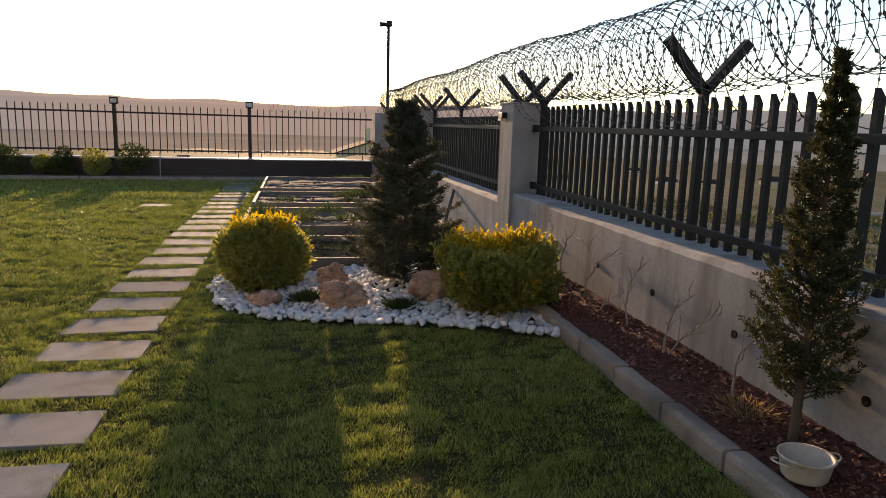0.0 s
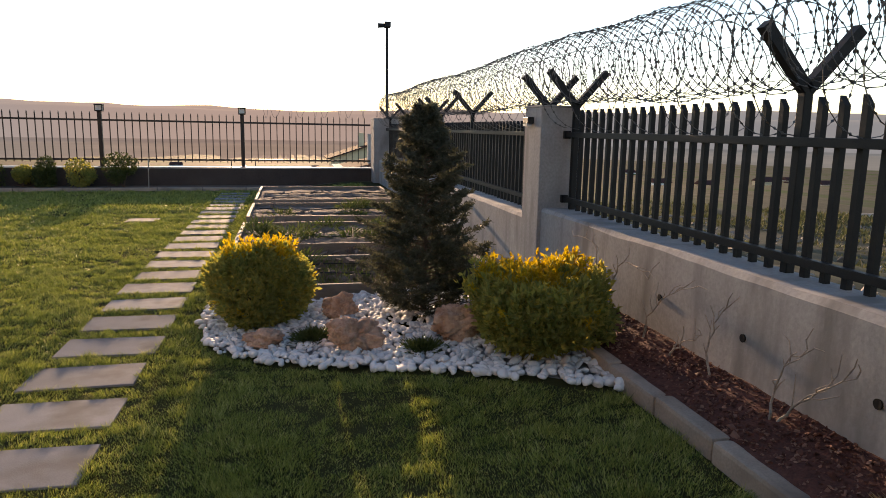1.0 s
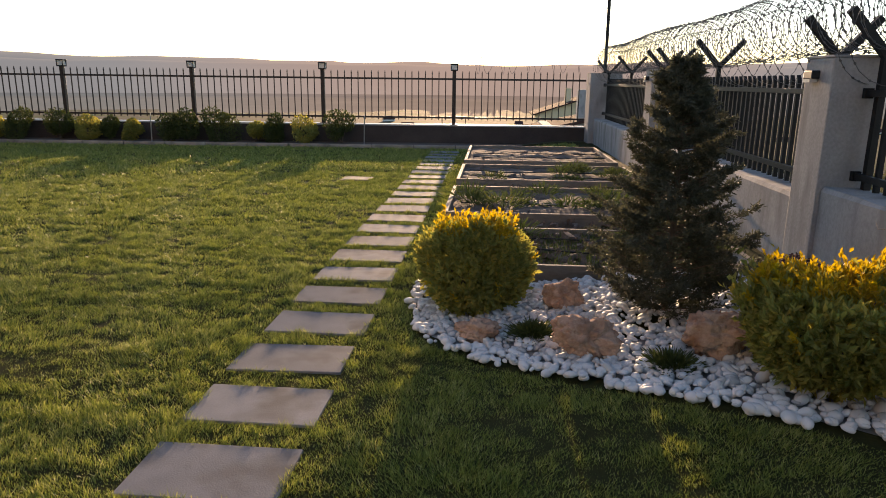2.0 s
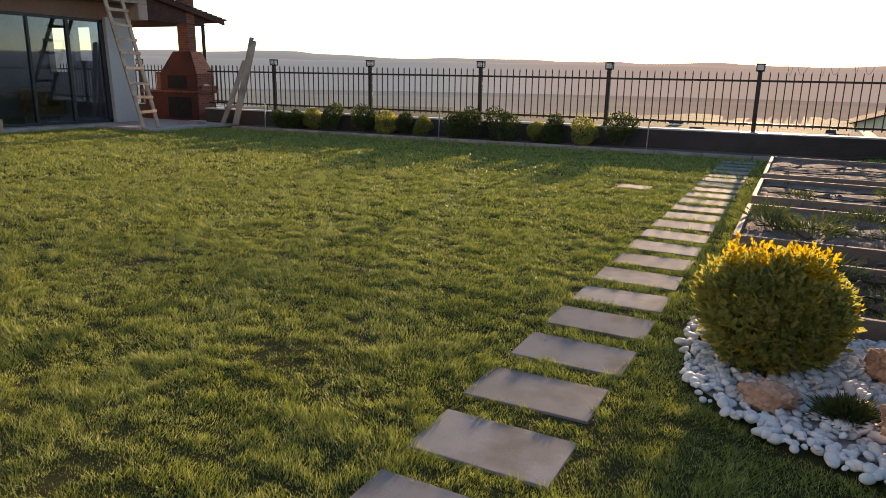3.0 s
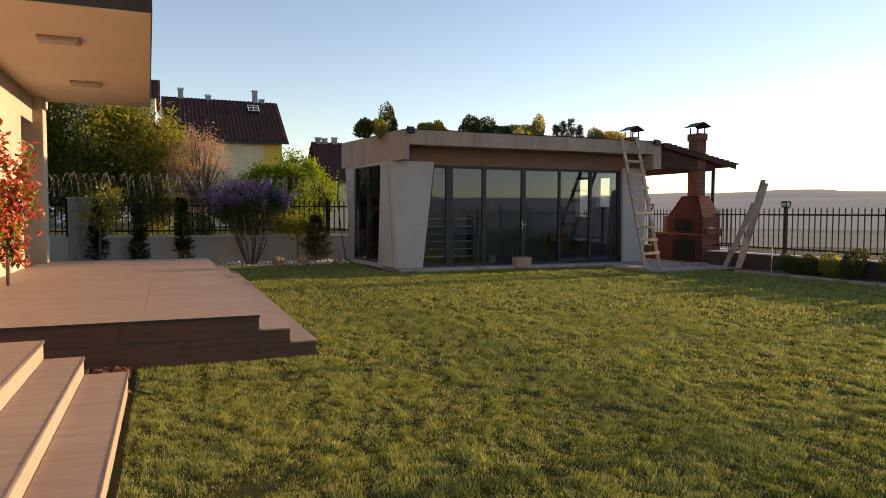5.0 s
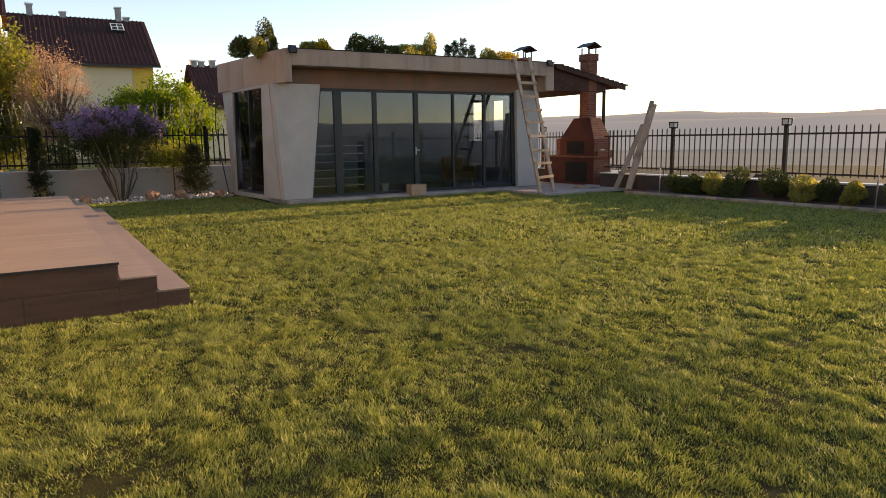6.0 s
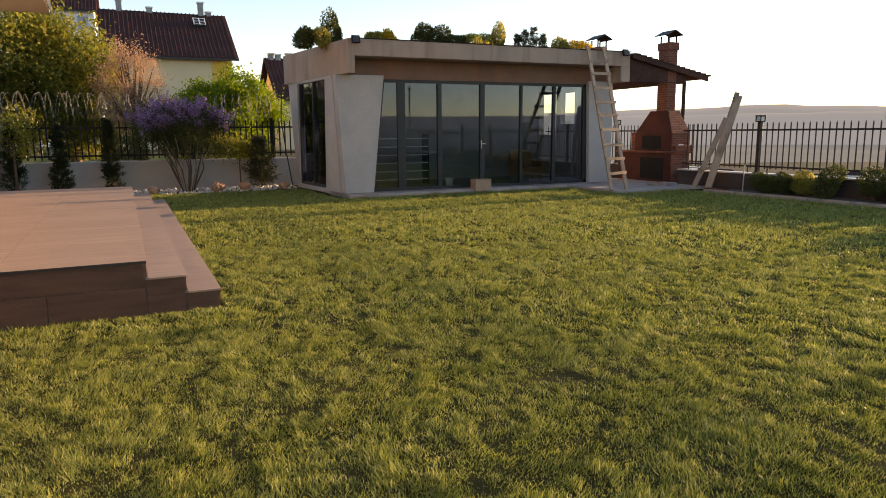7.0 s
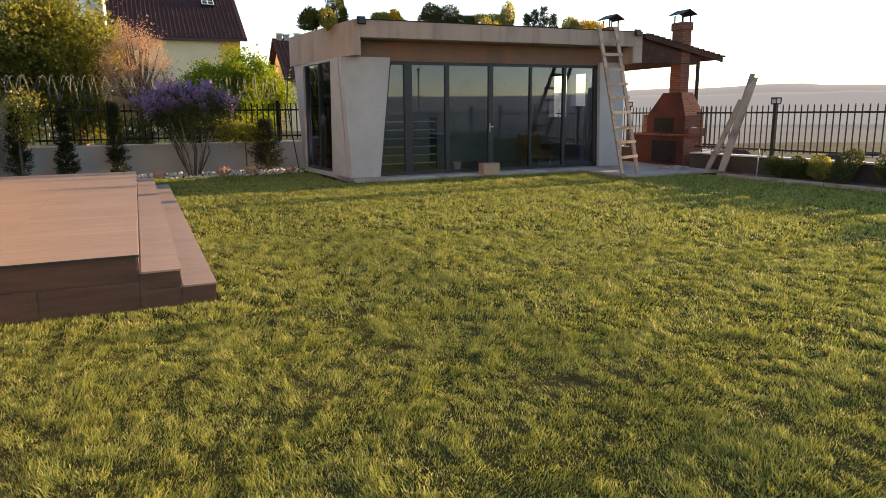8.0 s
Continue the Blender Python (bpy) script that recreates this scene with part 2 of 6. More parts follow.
M["card"] = mottled("cardboard", (0.36, 0.25, 0.17), (0.46, 0.33, 0.23), 6, 60, 0.85, 0.1)
M["led"] = mottled("lamp_glass", (0.45, 0.43, 0.40), (0.6, 0.57, 0.53), 20, 90, 0.25, 0.05, spec=0.6)
M["black_tube"] = mottled("black_plastic", (0.015, 0.015, 0.016), (0.03, 0.03, 0.03), 20, 100, 0.5, 0.05)
M["debris"] = mottled("rubble", (0.20, 0.17, 0.14), (0.42, 0.38, 0.33), 6, 40, 0.95, 0.6, vary=0.3)
M["glass"] = glassy("tinted_glass", (0.74, 0.78, 0.785), 0.86, (0.66, 0.75, 1.0))
# Emission on plain and hills stands in for aerial haze, warmer near the sun.
M["plain"] = hazy("plain_haze_glow", (0.10, 0.10, 0.08), (0.14, 0.13, 0.10), (1.0, 0.66, 0.45), 0.065, 0.006)
M["hill"] = hazy("hill_haze_glow", (0.10, 0.10, 0.095), (0.13, 0.125, 0.115), (1.0, 0.70, 0.50), 0.105, 0.003)
# foliage
M["euonymus"] = leafy("euonymus_leaf", [(0.0, (0.13, 0.15, 0.042)), (0.55, (0.28, 0.265, 0.078)), (1.0, (0.44, 0.34, 0.085))], 0.5, patch=4.0, spread=0.55)
M["shoot"] = leafy("yellow_shoot", [(0.0, (0.27, 0.19, 0.022)), (0.6, (0.44, 0.31, 0.035)), (1.0, (0.60, 0.44, 0.07))], 0.5)
M["spruce"] = leafy("spruce_needle", [(0.0, (0.045, 0.05, 0.032)), (0.6, (0.075, 0.078, 0.052)), (1.0, (0.12, 0.11, 0.08))], 0.25, 0.6)
M["thuja"] = leafy("thuja_leaf", [(0.0, (0.022, 0.028, 0.012)), (0.6, (0.05, 0.056, 0.025)), (1.0, (0.10, 0.09, 0.045))], 0.15, 0.65)
M["dry"] = leafy("dry_straw", [(0.0, (0.20, 0.13, 0.06)), (1.0, (0.36, 0.26, 0.13))], 0.3, 0.7)
M["box"] = leafy("boxwood_leaf", [(0.0, (0.032, 0.046, 0.014)), (0.6, (0.065, 0.08, 0.022)), (1.0, (0.125, 0.13, 0.036))], 0.22)
M["lime"] = leafy("lime_leaf", [(0.0, (0.05, 0.085, 0.014)), (0.5, (0.13, 0.19, 0.024)), (1.0, (0.28, 0.32, 0.045))], 0.5, patch=0.5, spread=0.4)
M["dark_leaf"] = leafy("dark_tree_leaf", [(0.0, (0.055, 0.075, 0.018)), (0.5, (0.17, 0.18, 0.036)), (1.0, (0.36, 0.30, 0.075))], 0.5, patch=0.45, spread=0.45)
M["cypress"] = leafy("cypress_leaf", [(0.0, (0.015, 0.022, 0.009)), (0.6, (0.03, 0.04, 0.015)), (1.0, (0.055, 0.062, 0.025))], 0.2)
M["blossom"] = leafy("pink_brown_blossom", [(0.0, (0.20, 0.12, 0.08)), (0.6, (0.40, 0.265, 0.17)), (1.0, (0.55, 0.42, 0.29))], 0.4)
M["lilac"] = leafy("lilac_flower", [(0.0, (0.15, 0.095, 0.20)), (0.6, (0.29, 0.20, 0.36)), (1.0, (0.47, 0.37, 0.52))], 0.35, patch=2.0, spread=0.5)
M["photinia"] = leafy("red_leaf", [(0.0, (0.10, 0.15, 0.035)), (0.28, (0.17, 0.19, 0.05)), (0.45, (0.34, 0.06, 0.04)), (0.8, (0.50, 0.12, 0.07)), (1.0, (0.48, 0.36, 0.09))], 0.3, spread=0.85)
M["white_flower"] = leafy("white_flower", [(0.0, (0.5, 0.5, 0.42)), (1.0, (0.7, 0.68, 0.6))], 0.4)
M["slope_weed"] = leafy("slope_weed_leaf", [(0.0, (0.04, 0.05, 0.022)), (0.6, (0.085, 0.088, 0.042)), (1.0, (0.16, 0.14, 0.08))], 0.25, 0.7)
M["weed"] = leafy("bed_plant_leaf", [(0.0, (0.035, 0.055, 0.018)), (0.6, (0.07, 0.092, 0.03)), (1.0, (0.14, 0.14, 0.05))], 0.3)


# ---- builders ----
def thing(name, at=(0, 0, 0), label="", category="", group="", kind=""):
    ob = new(name)
    ob.location = at
    ob.empty_display_size = 0.1
    return tagged(ob, label, category, group, kind)


def place_of(ob):
    v = Vector(ob.location)
    while ob.parent:
        ob = ob.parent
        v += ob.location
    return v


def mesh_of(name, bm, mat, smooth=False):
    bmesh.ops.recalc_face_normals(bm, faces=bm.faces)
    me = bpy.data.meshes.new(name)
    bm.to_mesh(me)
    bm.free()
    me.materials.append(mat)
    if smooth:
        me.polygons.foreach_set("use_smooth", [True] * len(me.polygons))
    return me


def part(name, bm, mat, parent=None, label="", smooth=False, kind=""):
    """Links a bmesh, in the world's metres, as one mesh object under a thing or a part."""
    me = mesh_of(name, bm, mat, smooth)
    ob = new(name, me)
    if parent:
        off = place_of(parent)
        me.transform(Matrix.Translation(-off))
        ob.parent = parent
    return tagged(ob, label, kind=kind)


def piece(name, me, m, parent, label=""):
    """One of many alike pieces on shared mesh data; m in the world's metres."""
    ob = new(name, me)
    ob.parent = parent
    ob.matrix_local = Matrix.Translation(-place_of(parent)) @ m
    return tagged(ob, label)


def box(x0, x1, y0, y1, z0, z1, bevel=0.0, bm=None):
    own = bm is None
    bm = bm or bmesh.new()
    r = bmesh.ops.create_cube(bm, size=1.0, matrix=Matrix.Translation(((x0 + x1) / 2, (y0 + y1) / 2, (z0 + z1) / 2)) @ Matrix.Diagonal((x1 - x0, y1 - y0, z1 - z0, 1)))
    if bevel:
        bmesh.ops.bevel(bm, geom=list({e for v in r["verts"] for e in v.link_edges}), offset=bevel, segments=2, affect="EDGES", profile=0.6)
    return bm


def prism(poly, z0, z1, bm=None):
    """An upright prism on a polygon; z0 and z1 may be lists, one height a corner."""
    bm = bm or bmesh.new()
    n = len(poly)
    lo = z0 if isinstance(z0, (list, tuple)) else [z0] * n
    hi = z1 if isinstance(z1, (list, tuple)) else [z1] * n
    a = [bm.verts.new((*p, z)) for p, z in zip(poly, lo)]
    b = [bm.verts.new((*p, z)) for p, z in zip(poly, hi)]
    bm.faces.new(a[::-1])
    bm.faces.new(b)
    for i in range(n):
        j = (i + 1) % n
        bm.faces.new((a[i], a[j], b[j], b[i]))
    return bm


def hexa(low, high, bm=None):
    """A block between two quads of corners."""
    bm = bm or bmesh.new()
    a, b = [bm.verts.new(p) for p in low], [bm.verts.new(p) for p in high]
    bm.faces.new(a[::-1])
    bm.faces.new(b)
    for i in range(4):
        j = (i + 1) % 4
        bm.faces.new((a[i], a[j], b[j], b[i]))
    return bm


def beam(p, q, w, h, up=(0, 0, 1), bm=None):
    """A square bar from p to q."""
    p, q = Vector(p), Vector(q)
    d = (q - p).normalized()
    s = d.cross(Vector(up))
    s = s.normalized() if s.length > 1e-4 else Vector((1, 0, 0))
    u = s.cross(d)
    c = [s * (w / 2) * a + u * (h / 2) * b for a, b in ((-1, -1), (1, -1), (1, 1), (-1, 1))]
    return hexa([p + v for v in c], [q + v for v in c], bm)


def tube(points, radii, sides=6, bm=None):
    """A round limb through points."""
    bm = bm or bmesh.new()
    pts = [Vector(p) for p in points]
    rings = []
    for i, p in enumerate(pts):
        d = (pts[min(i + 1, len(pts) - 1)] - pts[max(i - 1, 0)]).normalized()
        s = d.cross(Vector((0.31, 0.93, 0.2))).normalized()
        u = d.cross(s)
        r = radii[i] if isinstance(radii, (list, tuple)) else radii
        rings.append([bm.verts.new(p + (s * math.cos(k * 2 * math.pi / sides) + u * math.sin(k * 2 * math.pi / sides)) * r) for k in range(sides)])
    for a, b in zip(rings, rings[1:]):
        for k in range(sides):
            j = (k + 1) % sides
            bm.faces.new((a[k], a[j], b[j], b[k]))
    bm.faces.new(rings[0][::-1])
    bm.faces.new(rings[-1])
    return bm


def mesh_arrays(name, verts, faces, mat, smooth=False):
    """A mesh from computed arrays; faces all of one size."""
    me = bpy.data.meshes.new(name)
    k = faces.shape[1]
    me.vertices.add(len(verts))
    me.vertices.foreach_set("co", verts.astype(np.float32).ravel())
    me.loops.add(faces.size)
    me.loops.foreach_set("vertex_index", faces.astype(np.int32).ravel())
    me.polygons.add(len(faces))
    me.polygons.foreach_set("loop_start", np.arange(0, faces.size, k, dtype=np.int32))
    me.polygons.foreach_set("use_smooth", np.full(len(faces), smooth))
    me.update(calc_edges=True)
    me.materials.append(mat)
    return me


def unit(v):
    return v / (np.linalg.norm(v, axis=1, keepdims=True) + 1e-9)


def leaves(name, at, way, length, width, mat, rng, fold=0.25):
    """Small folded leaves at points at, that point along way."""
    n = len(at)
    way = unit(way)
    side = unit(np.cross(way, rng.normal(size=(n, 3))))
    up = np.cross(side, way)
    L, W = length[:, None], width[:, None]
    v = np.stack([at, at + way * L * 0.5 + side * W * 0.5 + up * W * fold, at + way * L, at + way * L * 0.5 - side * W * 0.5 + up * W * fold], 1).reshape(-1, 3)
    b = np.arange(n)[:, None] * 4
    return mesh_arrays(name, v, np.concatenate([b + [0, 1, 2], b + [0, 2, 3]], 1).reshape(-1, 3), mat)


def mesh_part(name, me, parent, label="", kind=""):
    """Links a mesh in the world's metres under a thing."""
    if parent:
        me.transform(Matrix.Translation(-place_of(parent)))
    ob = new(name, me)
    ob.parent = parent
    return tagged(ob, label, kind=kind)


def blob_points(rng, n, centre, radius, lumps=7, inner=0.55, flat=0.0, rough=0.25, shape=None):
    """Points through a lumpy crown, thick near its skin, with the ways outwards."""
    d = unit(rng.normal(size=(n, 3)))
    if flat:
        d[:, 2] = np.where(d[:, 2] < -flat, -d[:, 2], d[:, 2])
    form = rng if shape is None else np.random.default_rng(shape)
    lump = unit(form.normal(size=(lumps, 3)))
    amp = form.uniform(-rough, rough, lumps)
    r = 1 + (np.clip(d @ lump.T, 0, 1) ** 3 * amp).sum(1)
    r *= inner + (1 - inner) * rng.random(n) ** 0.45
    return np.array(centre) + d * r[:, None] * np.array(radius), d


def ground_z(x, y):
    """The lie of the land: a lawn that rises to the planted strip, and slopes that fall away outside."""
    x, y = np.asarray(x, float), np.asarray(y, float)
    s = np.clip((x + 0.3) / 2.0, 0, 1)
    z = -0.03 + 0.16 * s * s * (3 - 2 * s)
    z = np.where(x > 2.35, 0.05, z)
    d = np.maximum(np.maximum(x - 2.6, y - 19.2), 0)
    e = np.clip(d / 330, 0, 1)
    z = z - 0.10 * np.minimum(d, 14) - 26 * e ** 1.1
    left = np.clip((-x - 24.5) / 12, 0, 1) * np.clip((19 - y) / 6, 0, 1)
    return z + 0.5 * left

# ---- ground ----
def axis_steps(lo, hi, step, far, grow=1.35):
    mid = list(np.arange(lo, hi + 1e-6, step))
    out, s, p = [], step, hi
    while p < far:
        s *= grow
        p += s
        out.append(p)
    low, s, p = [], step, lo
    while p > -far:
        s *= grow
        p -= s
        low.append(p)
    return np.array(low[::-1] + mid + out)


def build_ground():
    gx, gy = axis_steps(-27, 5, 0.25, 700), axis_steps(-4, 21, 0.25, 700)
    X, Y = np.meshgrid(gx, gy, indexing="ij")
    Z = ground_z(X, Y)
    inside = (X < 2.3) & (X > -24) & (Y < 18.6)
    for i in range(X.shape[0]):
        for j in range(X.shape[1]):
            p = Vector((X[i, j], Y[i, j], 0))
            if inside[i, j]:
                Z[i, j] += 0.012 * noise.noise(p * 1.3) + 0.006 * noise.noise(p * 4)
            else:
                far = min(1, max(0, X[i, j] - 2.6, Y[i, j] - 19.2, -24 - X[i, j]) / 6)
                Z[i, j] += far * (0.25 * noise.noise(p * 0.35) + 0.10 * noise.noise(p * 1.7))
    nx, ny = X.shape
    v = np.stack([X, Y, Z], -1).reshape(-1, 3)
    i, j = np.meshgrid(np.arange(nx - 1), np.arange(ny - 1), indexing="ij")
    a = (i * ny + j).ravel()
    f = np.stack([a, a + ny, a + ny + 1, a + 1], 1)
    me = mesh_arrays("ground", v, f, M["lawn"], True)
    me.materials.append(M["field"])
    c = v[f].mean(1)
    me.polygons.foreach_set("material_index", (~((c[:, 0] < 2.3) & (c[:, 0] > -24) & (c[:, 1] < 18.6) & (c[:, 1] > -12))).astype(np.int32))
    tagged(new("ground", me), "lawn soil and rough sloping land beyond the fences", "ground", kind="structure")


build_ground()


def build_backdrop():
    """Plain and hills, hundreds of metres off."""
    n = 240
    ang = np.linspace(-math.pi, math.pi, n + 1)
    def ring(r, z):
        return np.stack([np.sin(ang) * r, np.cos(ang) * r, np.full(n + 1, 0.0) + z], -1)
    def sheet(name, rings, mat, label):
        v = np.concatenate(rings)
        k = len(rings)
        i, j = np.meshgrid(np.arange(k - 1), np.arange(n), indexing="ij")
        a = (i * (n + 1) + j).ravel()
        me = mesh_arrays(name, v, np.stack([a, a + 1, a + n + 2, a + n + 1], 1), mat, True)
        tagged(new(name, me), label, "backdrop", kind="structure")
    sheet("backdrop", [ring(r, z) for r, z in ((330, -29), (600, -27.5), (1000, -27), (1500, -26))], M["plain"], "plain far below the garden, haze painted as glow")
    rng = np.random.default_rng(5)
    def crest(base, amp, seed):
        return np.array([base + amp * (0.7 * noise.fractal(Vector((math.sin(a) * 3 + seed, math.cos(a) * 3, 0.3)), 0.7, 2.2, 5) + 0.2) for a in ang])
    c1, c2 = crest(33, 14, 2.0), crest(50, 20, 9.0)
    sheet("backdrop", [ring(1400, -26), ring(1500, c1 * 0.45), ring(1600, c1 * 0.85), ring(1700, c1), ring(1800, c1 * 0.3)], M["hill"], "low hills on the horizon, haze painted as glow")
    sheet("backdrop", [ring(1750, -26), ring(1900, c2 * 0.6), ring(2000, c2), ring(2100, c2 * 0.3)], M["hill"], "higher hills behind on the horizon, haze painted as glow")


build_backdrop()

# ---- walls and iron fences ----
def picket_mesh(name, w, z0, z1, tip, mat, slant=True):
    bm = bmesh.new()
    h = w / 2
    lo = [(-h, -h, z0), (h, -h, z0), (h, h, z0), (-h, h, z0)]
    hi = [(-h, -h, z1 - tip), (h, -h, z1 - tip), (h, h, z1), (-h, h, z1)] if slant else [(-h * 0.3, -h * 0.3, z1), (h * 0.3, -h * 0.3, z1), (h * 0.3, h * 0.3, z1), (-h * 0.3, h * 0.3, z1)]
    if slant:
        hexa(lo, hi, bm)
    else:
        mid = [(-h, -h, z1 - tip), (h, -h, z1 - tip), (h, h, z1 - tip), (-h, h, z1 - tip)]
        hexa(lo, mid, bm)
        hexa([(1.3 * x, 1.3 * y, z1 - tip) for x, y, _ in lo], hi, bm)
    return mesh_of(name, bm, mat)


def low_wall_y(name, x0, x1, y0, y1, top, label):
    """A cast wall along y with an uneven worn top."""
    bm = bmesh.new()
    ys = np.arange(y0, y1 + 1e-6, (y1 - y0) / max(2, round((y1 - y0) / 0.12)))
    rows = []
    for y in ys:
        w = 0.010 * noise.noise(Vector((y * 2.3, 1.7, x0))) + 0.006 * noise.noise(Vector((y * 9, 4, x0)))
        w2 = 0.012 * noise.noise(Vector((y * 3.1, 7.7, x0)))
        rows.append([bm.verts.new(p) for p in ((x0, y, -0.4), (x0, y, top - 0.03 + w2), (x0 + 0.02, y, top + w), (x1 - 0.02, y, top + w2), (x1, y, top - 0.03 + w), (x1, y, -0.6))])
    for a, b in zip(rows, rows[1:]):
        for k in range(5):
            bm.faces.new((a[k], b[k], b[k + 1], a[k + 1]))
    for r in (rows[0], rows[-1]):
        bm.faces.new(r)
    ob = part(name, bm, M["concrete"])
    return tagged(ob, label, "wall", kind="structure")


wall_right = low_wall_y("wall_east", 2.19, 2.52, -6.0, 6.42, 0.845, "rough cast concrete low wall beside the mulch strip")
wall_right_b = low_wall_y("wall_east_far", 2.19, 2.52, 6.86, 18.3, 0.72, "rough cast concrete low wall beside vegetable beds")
# Flat black discs; the shade inside each hole is put into the colour.
for hy, hz in ((2.64, 0.51), (3.47, 0.52), (4.28, 0.53), (5.1, 0.53), (1.8, 0.5)):
    bm = bmesh.new()
    bmesh.ops.create_cone(bm, cap_ends=True, segments=14, radius1=0.022, radius2=0.02, depth=0.01, matrix=pose(2.187, hy, hz, 0, 90, 0))
    part("tie_hole", bm, M["soot_and_hole_shade"], wall_right, "round formwork hole, its shade put in as a dark disc")


def column(x0, x1, y0, y1, top, label):
    t = thing("fence_column", ((x0 + x1) / 2, (y0 + y1) / 2, 0), label, "column", "concrete fence columns")
    part("shaft", box(x0, x1, y0, y1, -0.2, top, 0.012), M["concrete"], t)
    part("cap", box(x0 - 0.004, x1 + 0.004, y0 - 0.004, y1 + 0.004, top, top + 0.018, 0.005), M["concrete"], t)
    return t


for yy, lamp in ((0.42, False), (6.42, True), (12.1, True)):
    c = column(2.16, 2.53, yy, yy + 0.44, 1.745, "square grey concrete fence column with a small lamp" if lamp else "square grey concrete fence column beside the lawn")
    if lamp:
        w = part("wall_lamp", box(2.10, 2.16, yy + 0.19, yy + 0.33, 1.60, 1.66, 0.008), M["black_tube"], c, "small black wall lamp")
        part("lamp_glass", box(2.095, 2.15, yy + 0.205, yy + 0.315, 1.575, 1.598), M["led"], w, "pale lamp glass")
column(2.06, 2.80, 18.22, 18.95, 1.76, "broad concrete corner column of the garden fence")

PICK = picket_mesh("picket", 0.034, 0.80, 1.72, 0.045, M["iron"])


def razor_bay(y0, y1, posts, drop=0.0):
    """One bay of the black fence on the low wall, with forked posts."""
    t = thing("iron_fence", (2.42, y0, 0.7), "black iron picket fence with forked posts on the concrete wall", "fence", "black fence bays")
    for z, w in ((1.505, 0.045), (0.93 - drop, 0.045)):
        part("rail", box(2.375, 2.415, y0, y1, z - w / 2, z + w / 2, 0.004), M["iron"], t)
    for y in (y0 + 0.02, y1 - 0.02):
        for z in (1.505, 0.93 - drop):
            part("bracket", box(2.365, 2.425, y - 0.02, y + 0.02, z - 0.035, z + 0.035, 0.004), M["iron"], t)
    ys = 3.664 + 0.1325 * np.arange(math.ceil((y0 + 0.05 - 3.664) / 0.1325), math.floor((y1 - 0.05 - 3.664) / 0.1325) + 1)
    for y in ys:
        if min(abs(y - p) for p in posts) > 0.06:
            piece("picket", PICK, Matrix.Translation((2.445, y, -drop)), t)
    for y in posts:
        p = part("post", box(2.425, 2.475, y - 0.025, y + 0.025, 0.66 - drop, 1.80, 0.004), M["iron"], t, "post with a forked top")
        for s in (-1, 1):
            part("arm", beam((2.45, y, 1.755), (2.45 + s * 0.27, y, 2.055), 0.055, 0.055), M["iron"], p)


razor_bay(0.88, 6.40, (0.96, 3.53, 6.33))
razor_bay(6.88, 12.08, (6.99, 9.92, 11.98), 0.08)
razor_bay(12.56, 18.2, (12.66, 15.3, 18.05), 0.08)
razor_bay(-5.0, 0.40, (-2.2, 0.3))


def helix(y0, y1, x, z, r, pitch, rng, wobble=0.03, per=22, cross=True):
    """Points of one coil along y."""
    turns = (y1 - y0) / pitch
    n = int(turns * per)
    a = np.linspace(0, turns * 2 * math.pi, n)
    y = np.linspace(y0, y1, n) + 0.2 * pitch * np.sin(a * 0.5) * (1 if cross else 0)
    rr = r * (1 + wobble * np.sin(a * 0.37 + 1) + wobble * np.sin(a * 0.113))
    return np.stack([x + rr * np.cos(a), y, z + rr * np.sin(a) + 0.02 * np.sin(y * 1.1)], 1)


def wire_arrays(pts, rad):
    """A four-sided wire along points."""
    d = unit(np.gradient(pts, axis=0))
    s = unit(np.cross(d, np.array([[0.2, 0.9, 0.37]])))
    u = np.cross(d, s)
    v = np.stack([pts + s * rad, pts + u * rad, pts - s * rad, pts - u * rad], 1).reshape(-1, 3)
    i = np.arange(len(pts) - 1)[:, None] * 4
    f = np.concatenate([np.stack([i[:, 0] + k, i[:, 0] + (k + 1) % 4, i[:, 0] + 4 + (k + 1) % 4, i[:, 0] + 4 + k], 1) for k in range(4)])
    return v, f


def barb_arrays(pts, gap, size, rng):
    """Flat four-pointed barbs along points."""
    seg = np.linalg.norm(np.diff(pts, axis=0), axis=1)
    s = np.concatenate([[0], np.cumsum(seg)])
    at = np.arange(gap, s[-1], gap)
    p = np.stack([np.interp(at, s, pts[:, k]) for k in range(3)], 1)
    q = np.stack([np.interp(at + 0.01, s, pts[:, k]) for k in range(3)], 1)
    d = unit(q - p)
    w = unit(np.cross(d, rng.normal(size=p.shape)))
    a, b = p - d * size, p + d * size
    m1, m2 = p + w * size * 0.5, p - w * size * 0.5
    v = np.stack([a, m1, b, m2], 1).reshape(-1, 3)
    i = np.arange(len(p))[:, None] * 4
    return v, i + np.array([[0, 1, 2, 3]])


